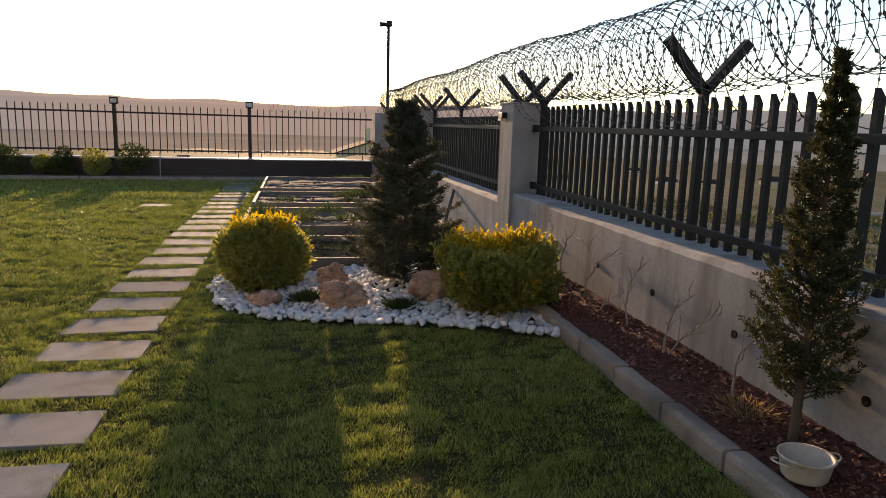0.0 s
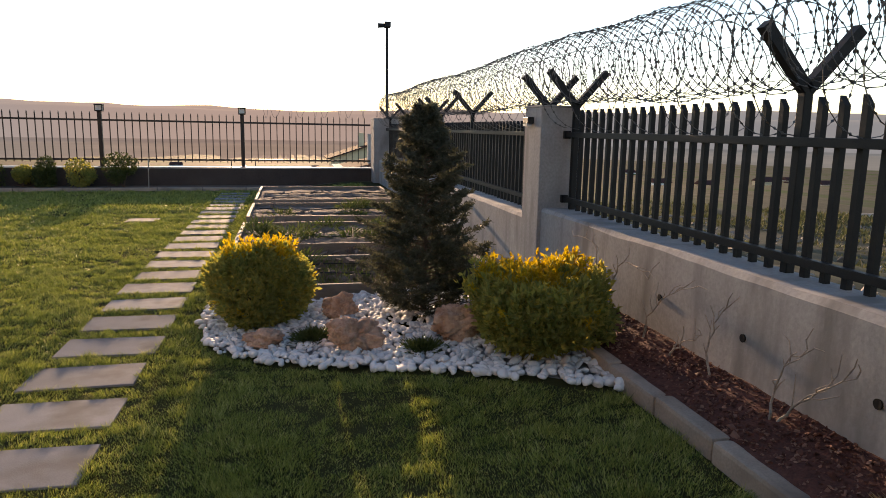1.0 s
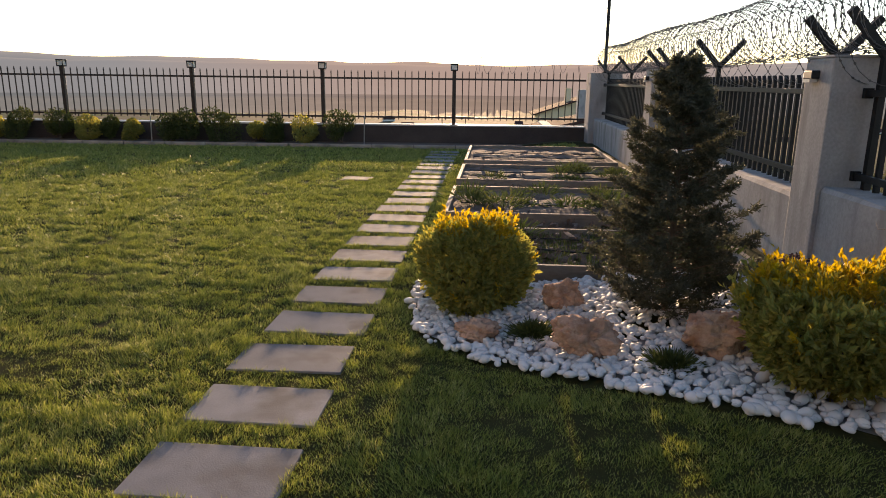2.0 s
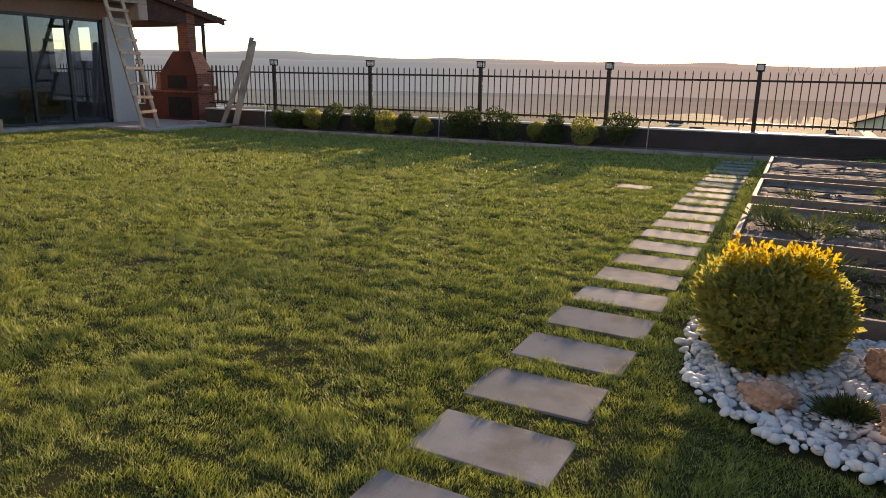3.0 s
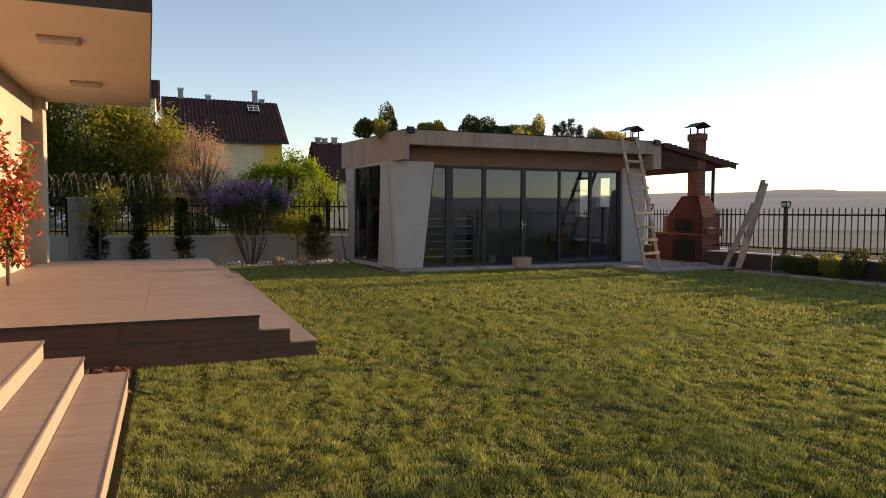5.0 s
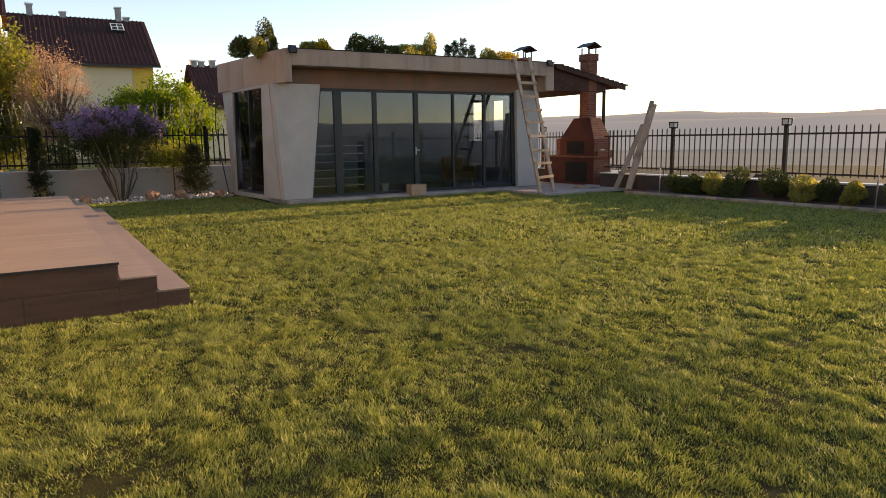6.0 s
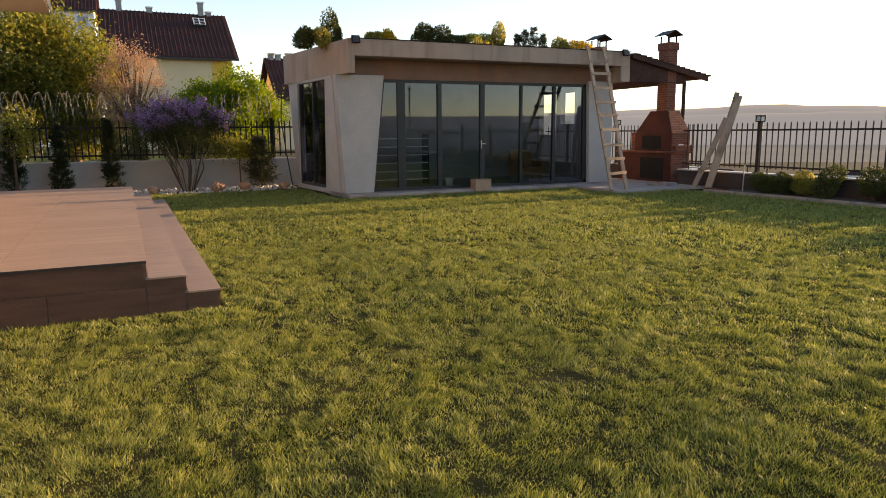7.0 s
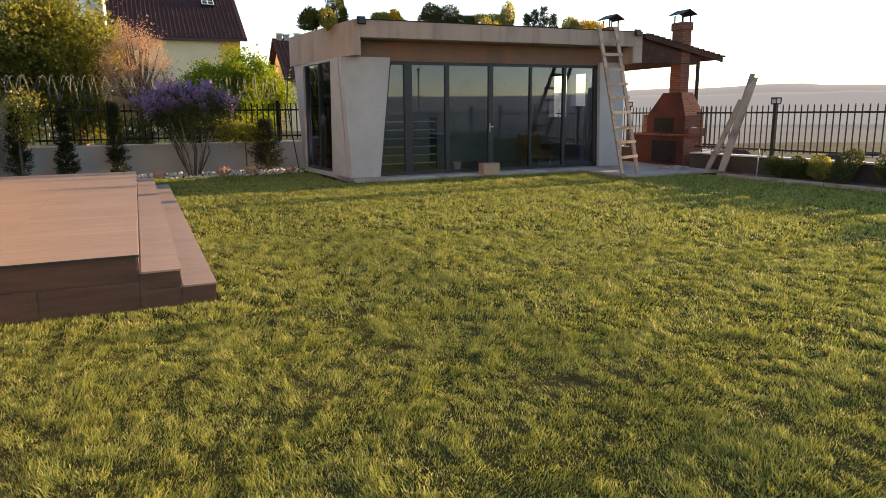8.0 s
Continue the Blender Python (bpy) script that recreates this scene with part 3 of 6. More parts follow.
def razor_coil(y0, y1, x, label, turn=None):
    rng = np.random.default_rng(3)
    t = thing("razor_wire", (x, y0, 1.8), label, "razor wire", "razor wire coils")
    out = []
    for r, pitch, z, wob in ((0.285, 0.14, 2.07, 0.025), (0.295, 0.19, 2.06, 0.025), (0.34, 0.33, 1.88, 0.02)):
        pts = helix(y0, y1, x, z, r, pitch, rng, wob)
        out.append((pts, *wire_arrays(pts, 0.0025), *barb_arrays(pts, 0.055, 0.018, rng)))
    for dx, z in ((-0.2, 1.98), (0.2, 1.98), (0.0, 2.36), (-0.02, 1.80)):
        ys = np.linspace(y0, y1, 120)
        pts = np.stack([np.full(120, x + dx), ys, z + 0.012 * np.sin(ys * 2.2)], 1)
        mesh_part("line_wire", mesh_arrays("line_wire", *wire_arrays(pts, 0.002), M["wire"]), t)
    for pts, v, f, bv, bf in out:
        if turn is not None:
            v, bv = turn(v), turn(bv)
        mesh_part("coil", mesh_arrays("coil", v, f, M["wire"], True), t)
        mesh_part("barbing", mesh_arrays("barbing", bv, bf, M["wire"]), t, kind="stuff")
    return t


razor_coil(-4.0, 18.3, 2.45, "coiled galvanised razor wire lying in the forked fence posts")

# the far railing, slightly askew to the other walls
FD = Vector((1, 0.05, 0)).normalized()
FO = Vector((-1.21, 18.79, 0))
JOG = 1.05  # the fence steps out behind the barbecue


def far_point(s, off=0.0):
    """A place s metres along the far fence from its first lamp, off metres behind it."""
    return FO - FD * s + Vector((-0.05, 1, 0)).normalized() * (off + (JOG if s > 15.75 else 0.0))


def far_block(s0, s1, o0, o1, z0, z1):
    poly = [far_point(s1, o0), far_point(s0, o0), far_point(s0, o1), far_point(s1, o1)]
    return prism([(p.x, p.y) for p in poly], z0, z1)


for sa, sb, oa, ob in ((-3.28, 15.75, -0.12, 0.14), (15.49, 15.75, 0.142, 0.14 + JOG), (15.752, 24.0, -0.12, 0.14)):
    tagged(part("wall_north", far_block(sa, sb, oa, ob, -0.6, 0.455), M["wall_dark"]), "low concrete wall with garden-side shade in its dark colour", "wall", kind="structure")
    tagged(part("trim", far_block(sa, sb, oa - 0.03 if sa != 15.49 else oa + 0.032, ob + 0.03, 0.455, 0.49), M["coping"]), "pale stone coping on the low wall", "trim", kind="structure")
PICK_FAR = picket_mesh("spear", 0.022, 0.60, 1.80, 0.07, M["brown_iron"], False)
SPACING = 3.285


def lamp_post(s):
    p = far_point(s)
    t = thing("fence_lamp", (p.x, p.y, 0.49), "brown iron fence post topped by a square solar lamp", "lamp", "square lamps along the railing")
    part("post", box(p.x - 0.045, p.x + 0.045, p.y - 0.045, p.y + 0.045, 0.49, 1.80, 0.005), M["brown_iron"], t)
    part("base_plate", box(p.x - 0.08, p.x + 0.08, p.y - 0.08, p.y + 0.08, 0.49, 0.505), M["brown_iron"], t)
    part("lamp_frame", box(p.x - 0.085, p.x + 0.085, p.y - 0.085, p.y + 0.085, 1.80, 1.83, 0.006), M["iron"], t)
    part("lamp_top", box(p.x - 0.095, p.x + 0.095, p.y - 0.095, p.y + 0.095, 1.945, 1.975, 0.01), M["iron"], t)
    part("lamp_glass", box(p.x - 0.07, p.x + 0.07, p.y - 0.07, p.y + 0.07, 1.83, 1.945), M["led"], t, "frosted lamp glass")
    for a in (-1, 1):
        for b in (-1, 1):
            part("corner_bar", box(p.x + a * 0.078 - 0.008, p.x + a * 0.078 + 0.008, p.y + b * 0.078 - 0.008, p.y + b * 0.078 + 0.008, 1.83, 1.945), M["iron"], t)


def railing(s0, s1):
    t = thing("iron_railing", far_point(s0), "brown iron railing with pointed bars on the low wall", "fence", "railing bays")
    for z in (0.66, 1.60):
        part("rail", beam(far_point(s0) + Vector((0, 0, z)), far_point(s1) + Vector((0, 0, z)), 0.03, 0.045), M["brown_iron"], t)
    n = round((s1 - s0) / 0.164)
    for k in range(1, n):
        piece("spear", PICK_FAR, Matrix.Translation(far_point(s0 + (s1 - s0) * k / n)), t)
    for s in (s0 + 0.25, s1 - 0.25):
        part("foot", beam(far_point(s) + Vector((0, 0, 0.488)), far_point(s) + Vector((0, 0, 0.66)), 0.02, 0.02), M["brown_iron"], t)


for k in range(5):
    lamp_post(k * SPACING)
    if k < 4:
        railing(k * SPACING + 0.045, (k + 1) * SPACING - 0.045)
railing(4 * SPACING + 0.045, 15.7)
railing(15.8, 19.66)
lamp_post(6 * SPACING)
railing(19.76, 23.9)
railing(-3.26, -0.045)

# camera mast in the far corner
mast = thing("camera_mast", (2.44, 18.6, 1.76), "thin dark mast with a camera on top of the corner column", "mast")
part("pole", tube([(2.44, 18.6, 1.776), (2.43, 18.6, 4.1)], 0.04, 10), M["iron"], mast)
part("base_plate", box(2.34, 2.54, 18.5, 18.7, 1.776, 1.79), M["iron"], mast)
part("camera_head", box(2.36, 2.52, 18.5, 18.7, 4.06, 4.2, 0.02), M["iron"], mast)
part("camera_lens", tube([(2.37, 18.6, 4.11), (2.2, 18.58, 4.1)], [0.05, 0.06], 10), M["iron"], mast)

# ---- stepping stones ----
path_stones = thing("path", (-1.29, 3.77, 0), "straight row of grey stepping slabs in the lawn", "path", kind="structure")
stone = mesh_of("paving_slab", box(-0.325, 0.325, -0.2, 0.2, -0.045, 0.0, 0.006), M["slab"])
rng_s = np.random.default_rng(11)
for k in range(-2, 23):
    y = 3.97 + 0.6 * (k - 0) - 0.2
    piece("paving_slab", stone, pose(-1.295 + rng_s.normal() * 0.006, y + rng_s.normal() * 0.006, -0.015 + rng_s.normal() * 0.002, rng_s.normal() * 0.4, rng_s.normal() * 0.4, rng_s.normal() * 0.6), path_stones)
cover = thing("drain_cover", (-2.4, 12.4, 0), "flat grey drain cover set in the grass", "drain cover")
part("plate", box(-2.6, -2.2, 12.2, 12.55, -0.03, -0.010, 0.003), M["board"], cover)
part("rim", box(-2.64, -2.16, 12.16, 12.59, -0.04, -0.014, 0.003), M["board"], cover)

# ---- planted strip by the wall ----
strip = thing("kerb", (1.8, 3, 0), "reddish concrete kerb between lawn and mulch", "kerb", kind="structure")
kerb_me = mesh_of("kerb_stone", box(-0.05, 0.05, -0.2475, 0.2475, -0.1, 0.235, 0.022), M["kerb"])
for k in range(22):
    piece("kerb_stone", kerb_me, pose(1.775 + rng_s.normal() * 0.004, -3.75 + k * 0.5, rng_s.normal() * 0.004, 0, 0, rng_s.normal() * 0.4), strip)


def soil_sheet(name, x0, x1, y0, y1, z0, z1, mat, label, rough=0.03, step=0.05):
    nx, ny = max(3, round((x1 - x0) / step)), max(3, round((y1 - y0) / step))
    X, Y = np.meshgrid(np.linspace(x0, x1, nx), np.linspace(y0, y1, ny), indexing="ij")
    Z = np.array([[z0 + (z1 - z0) * (x - x0) / (x1 - x0) + rough * noise.noise(Vector((x * 3, y * 3, 2))) + rough * 0.7 * noise.noise(Vector((x * 11, y * 11, 5))) for x, y in zip(rx, ry)] for rx, ry in zip(X, Y)])
    v = np.stack([X, Y, Z], -1).reshape(-1, 3)
    i, j = np.meshgrid(np.arange(nx - 1), np.arange(ny - 1), indexing="ij")
    a = (i * ny + j).ravel()
    ob = new(name, mesh_arrays(name, v, np.stack([a, a + ny, a + ny + 1, a + 1], 1), mat, True))
    return tagged(ob, label, "soil", kind="structure")


soil_sheet("soil", 1.80, 2.2, -4.5, 6.6, 0.220, 0.31, M["mulch"], "strip of dark red bark mulch", 0.010)


def scatter_chips(name, n, area, size, mat, zf, label, seed, flat=0.5):
    """Loose chips or clods strewn over an area."""
    rng = np.random.default_rng(seed)
    base = np.array([(-1, -1, -.6), (1, -1, -.6), (1, 1, -.6), (-1, 1, -.6), (-.7, -.7, .6), (.7, -.7, .6), (.7, .7, .6), (-.7, .7, .6)])
    faces = np.array([(0, 1, 5, 4), (1, 2, 6, 5), (2, 3, 7, 6), (3, 0, 4, 7), (4, 5, 6, 7)])
    x, y = rng.uniform(area[0], area[1], n), rng.uniform(area[2], area[3], n)
    a, s = rng.uniform(0, 6.28, n), size * rng.lognormal(0, 0.4, n)
    jit = base[None] * rng.uniform(0.6, 1.4, (n, 8, 3)) * s[:, None, None] * np.stack([np.ones(n), rng.uniform(0.35, 0.9, n), np.full(n, flat)], 1)[:, None, :]
    tilt = rng.normal(size=(n, 2)) * 0.4
    jit[..., 2] += jit[..., 0] * tilt[:, :1] + jit[..., 1] * tilt[:, 1:]
    c, d = np.cos(a)[:, None], np.sin(a)[:, None]
    v = np.stack([x[:, None] + jit[..., 0] * c - jit[..., 1] * d, y[:, None] + jit[..., 0] * d + jit[..., 1] * c, zf(x, y)[:, None] + jit[..., 2] + s[:, None] * 0.2], -1).reshape(-1, 3)
    f = (np.arange(n)[:, None, None] * 8 + faces[None]).reshape(-1, 4)
    return tagged(new(name, mesh_arrays(name, v, f, mat)), label, "chips", kind="stuff")


M["chip"] = leafy("bark_chip", [(0.0, (0.05, 0.02, 0.014)), (0.6, (0.13, 0.055, 0.04)), (1.0, (0.26, 0.15, 0.11))], 0.0, 0.9, 0.9)
scatter_chips("bark_chips", 7500, (1.83, 2.18, -0.5, 6.6), 0.0065, M["chip"], lambda x, y: 0.222 + (x - 1.80) * 0.225, "dark red bark chips on the planted strip", 21)


def bare_twig(knots, seed, thick=0.0075):
    """A leafless stem bent through its knots, with short side shoots."""
    rng = np.random.default_rng(seed)
    a, b, c = (Vector(k) for k in knots)
    t = thing("bare_shrub", a, "leafless young shrub with bent bare twigs in mulch", "shrub", "bare young shrubs")
    pts = []
    for k in range(11):
        f = k / 10
        p = a * (1 - f) ** 2 + b * (2 * f * (1 - f)) + c * f * f
        pts.append(p + Vector(rng.normal(size=3)) * 0.008 * (1 if 0 < k < 10 else 0))
    part("stem", tube(pts, [thick * (1 - 0.075 * i) for i in range(11)], 6), M["twig"], t)
    for k in (3, 4, 5, 6, 7, 8, 9, 10):
        d = (pts[k] - pts[k - 1]).normalized()
        way = (d * 0.7 + Vector((rng.normal() * 0.25, rng.normal() * 0.7, abs(rng.normal()) * 0.7))).normalized()
        far = rng.uniform(0.04, 0.16)
        q = pts[k] + way * far
        mid = pts[k].lerp(q, 0.5) + Vector(rng.normal(size=3)) * 0.012
        part("twig", tube([pts[k], mid, q], [thick * 0.5, thick * 0.38, thick * 0.2], 5), M["twig"], t)


TWIGS = (
    ((2.09, 4.76, 0.25), (2.10, 4.80, 0.86), (2.12, 4.32, 0.64)),
    ((2.08, 4.27, 0.25), (2.09, 4.28, 0.56), (2.13, 3.86, 0.69)),
    ((2.08, 3.58, 0.25), (2.10, 3.66, 0.50), (2.12, 3.53, 0.67)),
    ((2.05, 3.06, 0.25), (2.07, 3.10, 0.52), (2.12, 2.96, 0.63)),
    ((2.05, 3.03, 0.25), (2.10, 2.92, 0.45), (2.14, 2.71, 0.59)),
    ((2.10, 5.32, 0.25), (2.13, 4.72, 0.82), (2.13, 5.42, 0.74)),
    ((2.06, 3.95, 0.25), (2.06, 3.90, 0.36), (2.12, 3.72, 0.46)),
    ((2.05, 2.40, 0.25), (2.08, 2.52, 0.60), (2.12, 2.20, 0.55)),
)
for k, knots in enumerate(TWIGS):
    bare_twig(knots, 40 + k)


# ---- gravel patch with its planting ----
def patch_front(x):
    """The curved near edge of the pebble patch."""
    return np.interp(x, [-0.74, -0.68, -0.55, -0.25, 0.13, 0.6, 0.95, 1.4, 1.74], [5.95, 5.55, 5.28, 5.02, 4.80, 4.52, 4.30, 3.98, 3.72])


def build_pebbles():
    rng = np.random.default_rng(8)
    ico = bmesh.new()
    bmesh.ops.create_icosphere(ico, subdivisions=2, radius=1)
    ico.verts.ensure_lookup_table()
    bv, bf = np.array([v.co[:] for v in ico.verts]), np.array([[v.index for v in f.verts] for f in ico.faces])
    ico.free()
    pts = []
    while len(pts) < 3300:
        x, y = rng.uniform(-0.76, 1.74), rng.uniform(3.65, 6.55)
        if y > patch_front(x) and y < 6.5:
            pts.append((x, y))
    p = np.array(pts)
    n = len(p)
    s = 0.0235 * rng.lognormal(0, 0.28, n)
    s = np.clip(s, 0.013, 0.04)
    dims = np.stack([s * rng.uniform(0.9, 1.35, n), s * rng.uniform(0.75, 1.0, n), s * rng.uniform(0.5, 0.8, n)], 1)
    lump = bv[None] * dims[:, None, :] * (1 + 0.16 * np.sin(bv[None] * rng.uniform(1.5, 3.5, (n, 1, 3)) + rng.uniform(0, 6, (n, 1, 3))).sum(-1, keepdims=True) * 0.6)
    ang, til = rng.uniform(0, 6.28, n), rng.normal(size=n) * 0.35
    c, d = np.cos(ang)[:, None], np.sin(ang)[:, None]
    X = lump[..., 0] * c - lump[..., 1] * d
    Y = lump[..., 0] * d + lump[..., 1] * c
    Z = lump[..., 2] + X * til[:, None]
    z0 = ground_z(p[:, 0], p[:, 1]) + 0.026 + rng.uniform(0, 0.02, n)
    v = np.stack([X + p[:, :1], Y + p[:, 1:], Z + z0[:, None]], -1).reshape(-1, 3)
    f = (np.arange(n)[:, None, None] * len(bv) + bf[None]).reshape(-1, 3)
    near = np.argsort(p[:, 1] - patch_front(p[:, 0]))[:300]
    far = np.setdiff1d(np.arange(n), near)
    v, m = v.reshape(n, -1, 3)[far].reshape(-1, 3), len(far)
    f = f[:m * len(bf)]
    tagged(new("pebbles", mesh_arrays("pebbles", v, f, M["pebble"], True)), "white rounded pebbles round the bushes and rocks", "gravel", kind="stuff")
    poly = [(-0.66, 6.0)] + [(x, float(patch_front(x)) + 0.13) for x in (-0.68, -0.55, -0.25, 0.13, 0.6, 0.95, 1.4, 1.74)] + [(1.70, 6.5), (-0.64, 6.5)]
    bm = bmesh.new()
    vs = [bm.verts.new((x, y, float(ground_z(x, y)) + 0.006)) for x, y in poly]
    bmesh.ops.triangulate(bm, faces=[bm.faces.new(vs)])
    bed = tagged(part("soil", bm, M["concrete"]), "grey gravel under the white pebbles", "gravel", kind="structure")
    # the stones along the lawn's edge, on a few shared shapes
    shapes = []
    for k in range(8):
        w = bv * np.array([1.15, 0.88, 0.65]) * (1 + 0.1 * np.sin(bv * rng.uniform(1.5, 3.5, 3) + rng.uniform(0, 6, 3)).sum(-1, keepdims=True))
        shapes.append(mesh_arrays("pebble", w, bf, M["pebble"], True))
    for i in near:
        turn = Euler((float(til[i]), float(til[i]) * 0.5, float(ang[i])))
        piece("pebble", shapes[int(i) % 8], Matrix.LocRotScale(Vector((p[i, 0], p[i, 1], z0[i])), turn, Vector((s[i], s[i], s[i]))), bed)


build_pebbles()


def rock(x, y, w, d, h, seed, label):
    bm = bmesh.new()
    bmesh.ops.create_icosphere(bm, subdivisions=5, radius=1)
    for v in bm.verts:
        p = v.co.copy()
        k = 1 + 0.38 * noise.noise(p * 1.3 + Vector((seed * 7.1, 0, 0))) + 0.24 * noise.noise(p * 3.1 + Vector((0, seed, 0))) - 0.22 * abs(noise.noise(p * 5 + Vector((seed, 0, 0)))) + 0.12 * noise.noise(p * 11) + 0.07 * noise.noise(p * 25)
        v.co = Vector((x + p.x * k * w / 2, y + p.y * k * d / 2, float(ground_z(x, y)) + 0.03 + h * 0.38 + p.z * k * h * 0.55))
    tagged(part("rock", bm, M["rock"], None, "", True), label, "rock", "pink rocks among the pebbles")


rock(0.34, 5.90, 0.26, 0.22, 0.20, 1, "small squarish pink tufa rock among white pebbles")
rock(-0.23, 5.33, 0.27, 0.20, 0.14, 2, "flat low pink tufa rock among white pebbles")
rock(0.38, 5.06, 0.36, 0.28, 0.24, 3, "large pointed pink tufa rock among white pebbles")
rock(1.07, 4.93, 0.36, 0.24, 0.28, 4, "upright blocky pink tufa rock beside the bush")


def tuft(x, y, r, h, n, mat, label, name="small_plant", group="", z=None, seed=1, blade=0.018):
    rng = np.random.default_rng(seed)
    z = float(ground_z(x, y)) + 0.03 if z is None else z
    t = thing(name, (x, y, z), label, "plant", group)
    at = np.stack([x + rng.normal(size=n) * r * 0.45, y + rng.normal(size=n) * r * 0.45, z + rng.random(n) * h * 0.5], 1)
    way = np.stack([(at[:, 0] - x) * 2 / r, (at[:, 1] - y) * 2 / r, np.full(n, 1.0)], 1) + rng.normal(size=(n, 3)) * 0.35
    mesh_part("foliage", leaves("foliage", at, way, h * rng.uniform(0.35, 0.75, n), blade * rng.uniform(1, 1.55, n), mat, rng), t, kind="stuff")


tuft(0.10, 5.33, 0.11, 0.11, 900, M["box"], "low dark green rock plant among white pebbles", seed=61, blade=0.007)
tuft(0.80, 4.78, 0.12, 0.09, 800, M["box"], "low dark rosette plant among white pebbles", seed=62, blade=0.007)


def euonymus(x, y, r, h, seed, label):
    """A loosely clipped bush of leaf rosettes, green within and yellow at its upper shoots."""
    rng = np.random.default_rng(seed)
    z = float(ground_z(x, y)) + 0.02
    t = thing("euonymus_bush", (x, y, z), label, "bush", "golden bushes on the pebbles")
    for k in range(9):
        a = rng.uniform(0, 6.28)
        e = Vector((x + math.cos(a) * r * 0.6, y + math.sin(a) * r * 0.6, z + h * rng.uniform(0.5, 0.8)))
        part("stem", tube([(x, y, z - 0.03), Vector((x, y, z)).lerp(e, 0.5) + Vector((0, 0, 0.05)), e], [0.012, 0.008, 0.004], 5), M["bark"], t)
    form = np.random.default_rng(seed + 500)
    lump, amp = unit(form.normal(size=(34, 3))), form.uniform(-0.27, 0.29, 34)

    def skin(d):
        """The uneven, slightly boxy outline along unit ways."""
        power = np.where(d[:, 2] < 0, 2.1, 2.3)
        box_like = (np.abs(d) ** power[:, None]).sum(1) ** (-1 / power)
        out = box_like * (0.95 + (np.clip(d @ lump.T, 0, 1) ** 9 * amp).sum(1))
        return d * out[:, None] * np.array([r, r * 0.95, h * 0.5])

    def rosettes(d, depth, per, tall, size):
        """Whorls of leaves on short shoots that leave the skin along d."""
        base = np.array([x, y, z + h * 0.47]) + skin(d) * depth[:, None]
        up = unit(d * 0.55 + np.array([0, 0, 0.65]) + rng.normal(size=d.shape) * 0.22)
        f = np.linspace(0, 1, per)[None, :, None] + rng.normal(size=(len(d), per, 1)) * 0.06
        at = base[:, None, :] + up[:, None, :] * f * tall[:, None, None]
        way = up[:, None, :] * (0.35 + 0.75 * f) + unit(rng.normal(size=(len(d) * per, 3))).reshape(len(d), per, 3) * 0.8
        at = at.reshape(-1, 3)
        at[:, 2] = np.maximum(at[:, 2], z + 0.01)
        m = len(at)
        return at, way.reshape(-1, 3), size * rng.uniform(0.7, 1.3, m), size * 0.5 * rng.uniform(0.75, 1.25, m)

    d = unit(rng.normal(size=(4200, 3)))
    top = d[:, 2] + 0.35 * d[:, 1] + 0.30 * np.array([noise.noise(Vector(p) * 2.6 + Vector((seed, 0, 0))) for p in d])
    shoots = top > 0.62
    green = d[~shoots | (rng.random(len(d)) < 0.4)][:2300]
    at, way, ln, wd = rosettes(green, rng.uniform(0.5, 1.12, len(green)) ** 0.5, 6, rng.uniform(0.02, 0.07, len(green)), 0.048)
    mesh_part("crown", leaves("crown", at, way, ln, wd, M["euonymus"], rng), t)
    gold = d[shoots][:240]
    # the young shoots stand in tufts, with gaps between
    tuft = np.clip(0.5 + 1.3 * np.array([noise.noise(Vector(p) * 5.0 + Vector((0, seed, 0))) for p in gold]), 0, 1)
    tall = 0.02 + 0.15 * tuft * rng.uniform(0.4, 1.0, len(gold))
    at, way, ln, wd = rosettes(gold, rng.uniform(0.93, 1.0, len(gold)), 13, tall, 0.040)
    mesh_part("new_growth", leaves("new_growth", at, way, ln, wd, M["shoot"], rng), t, "bright yellow young shoots", "stuff")
    low = unit(rng.normal(size=(12, 3)) * np.array([1, 1, 0.3]))
    at, way, ln, wd = rosettes(low, np.full(12, 1.0), 13, rng.uniform(0.04, 0.1, 12), 0.034)
    mesh_part("side_growth", leaves("side_growth", at, way, ln, wd, M["shoot"], rng), t, "single yellow shoots at the sides", "stuff")


euonymus(-0.29, 5.93, 0.33, 0.63, 71, "round golden euonymus bush with yellow shoots on pebbles")
euonymus(1.47, 4.50, 0.40, 0.57, 72, "wide golden euonymus bush with yellow shoots beside the kerb")


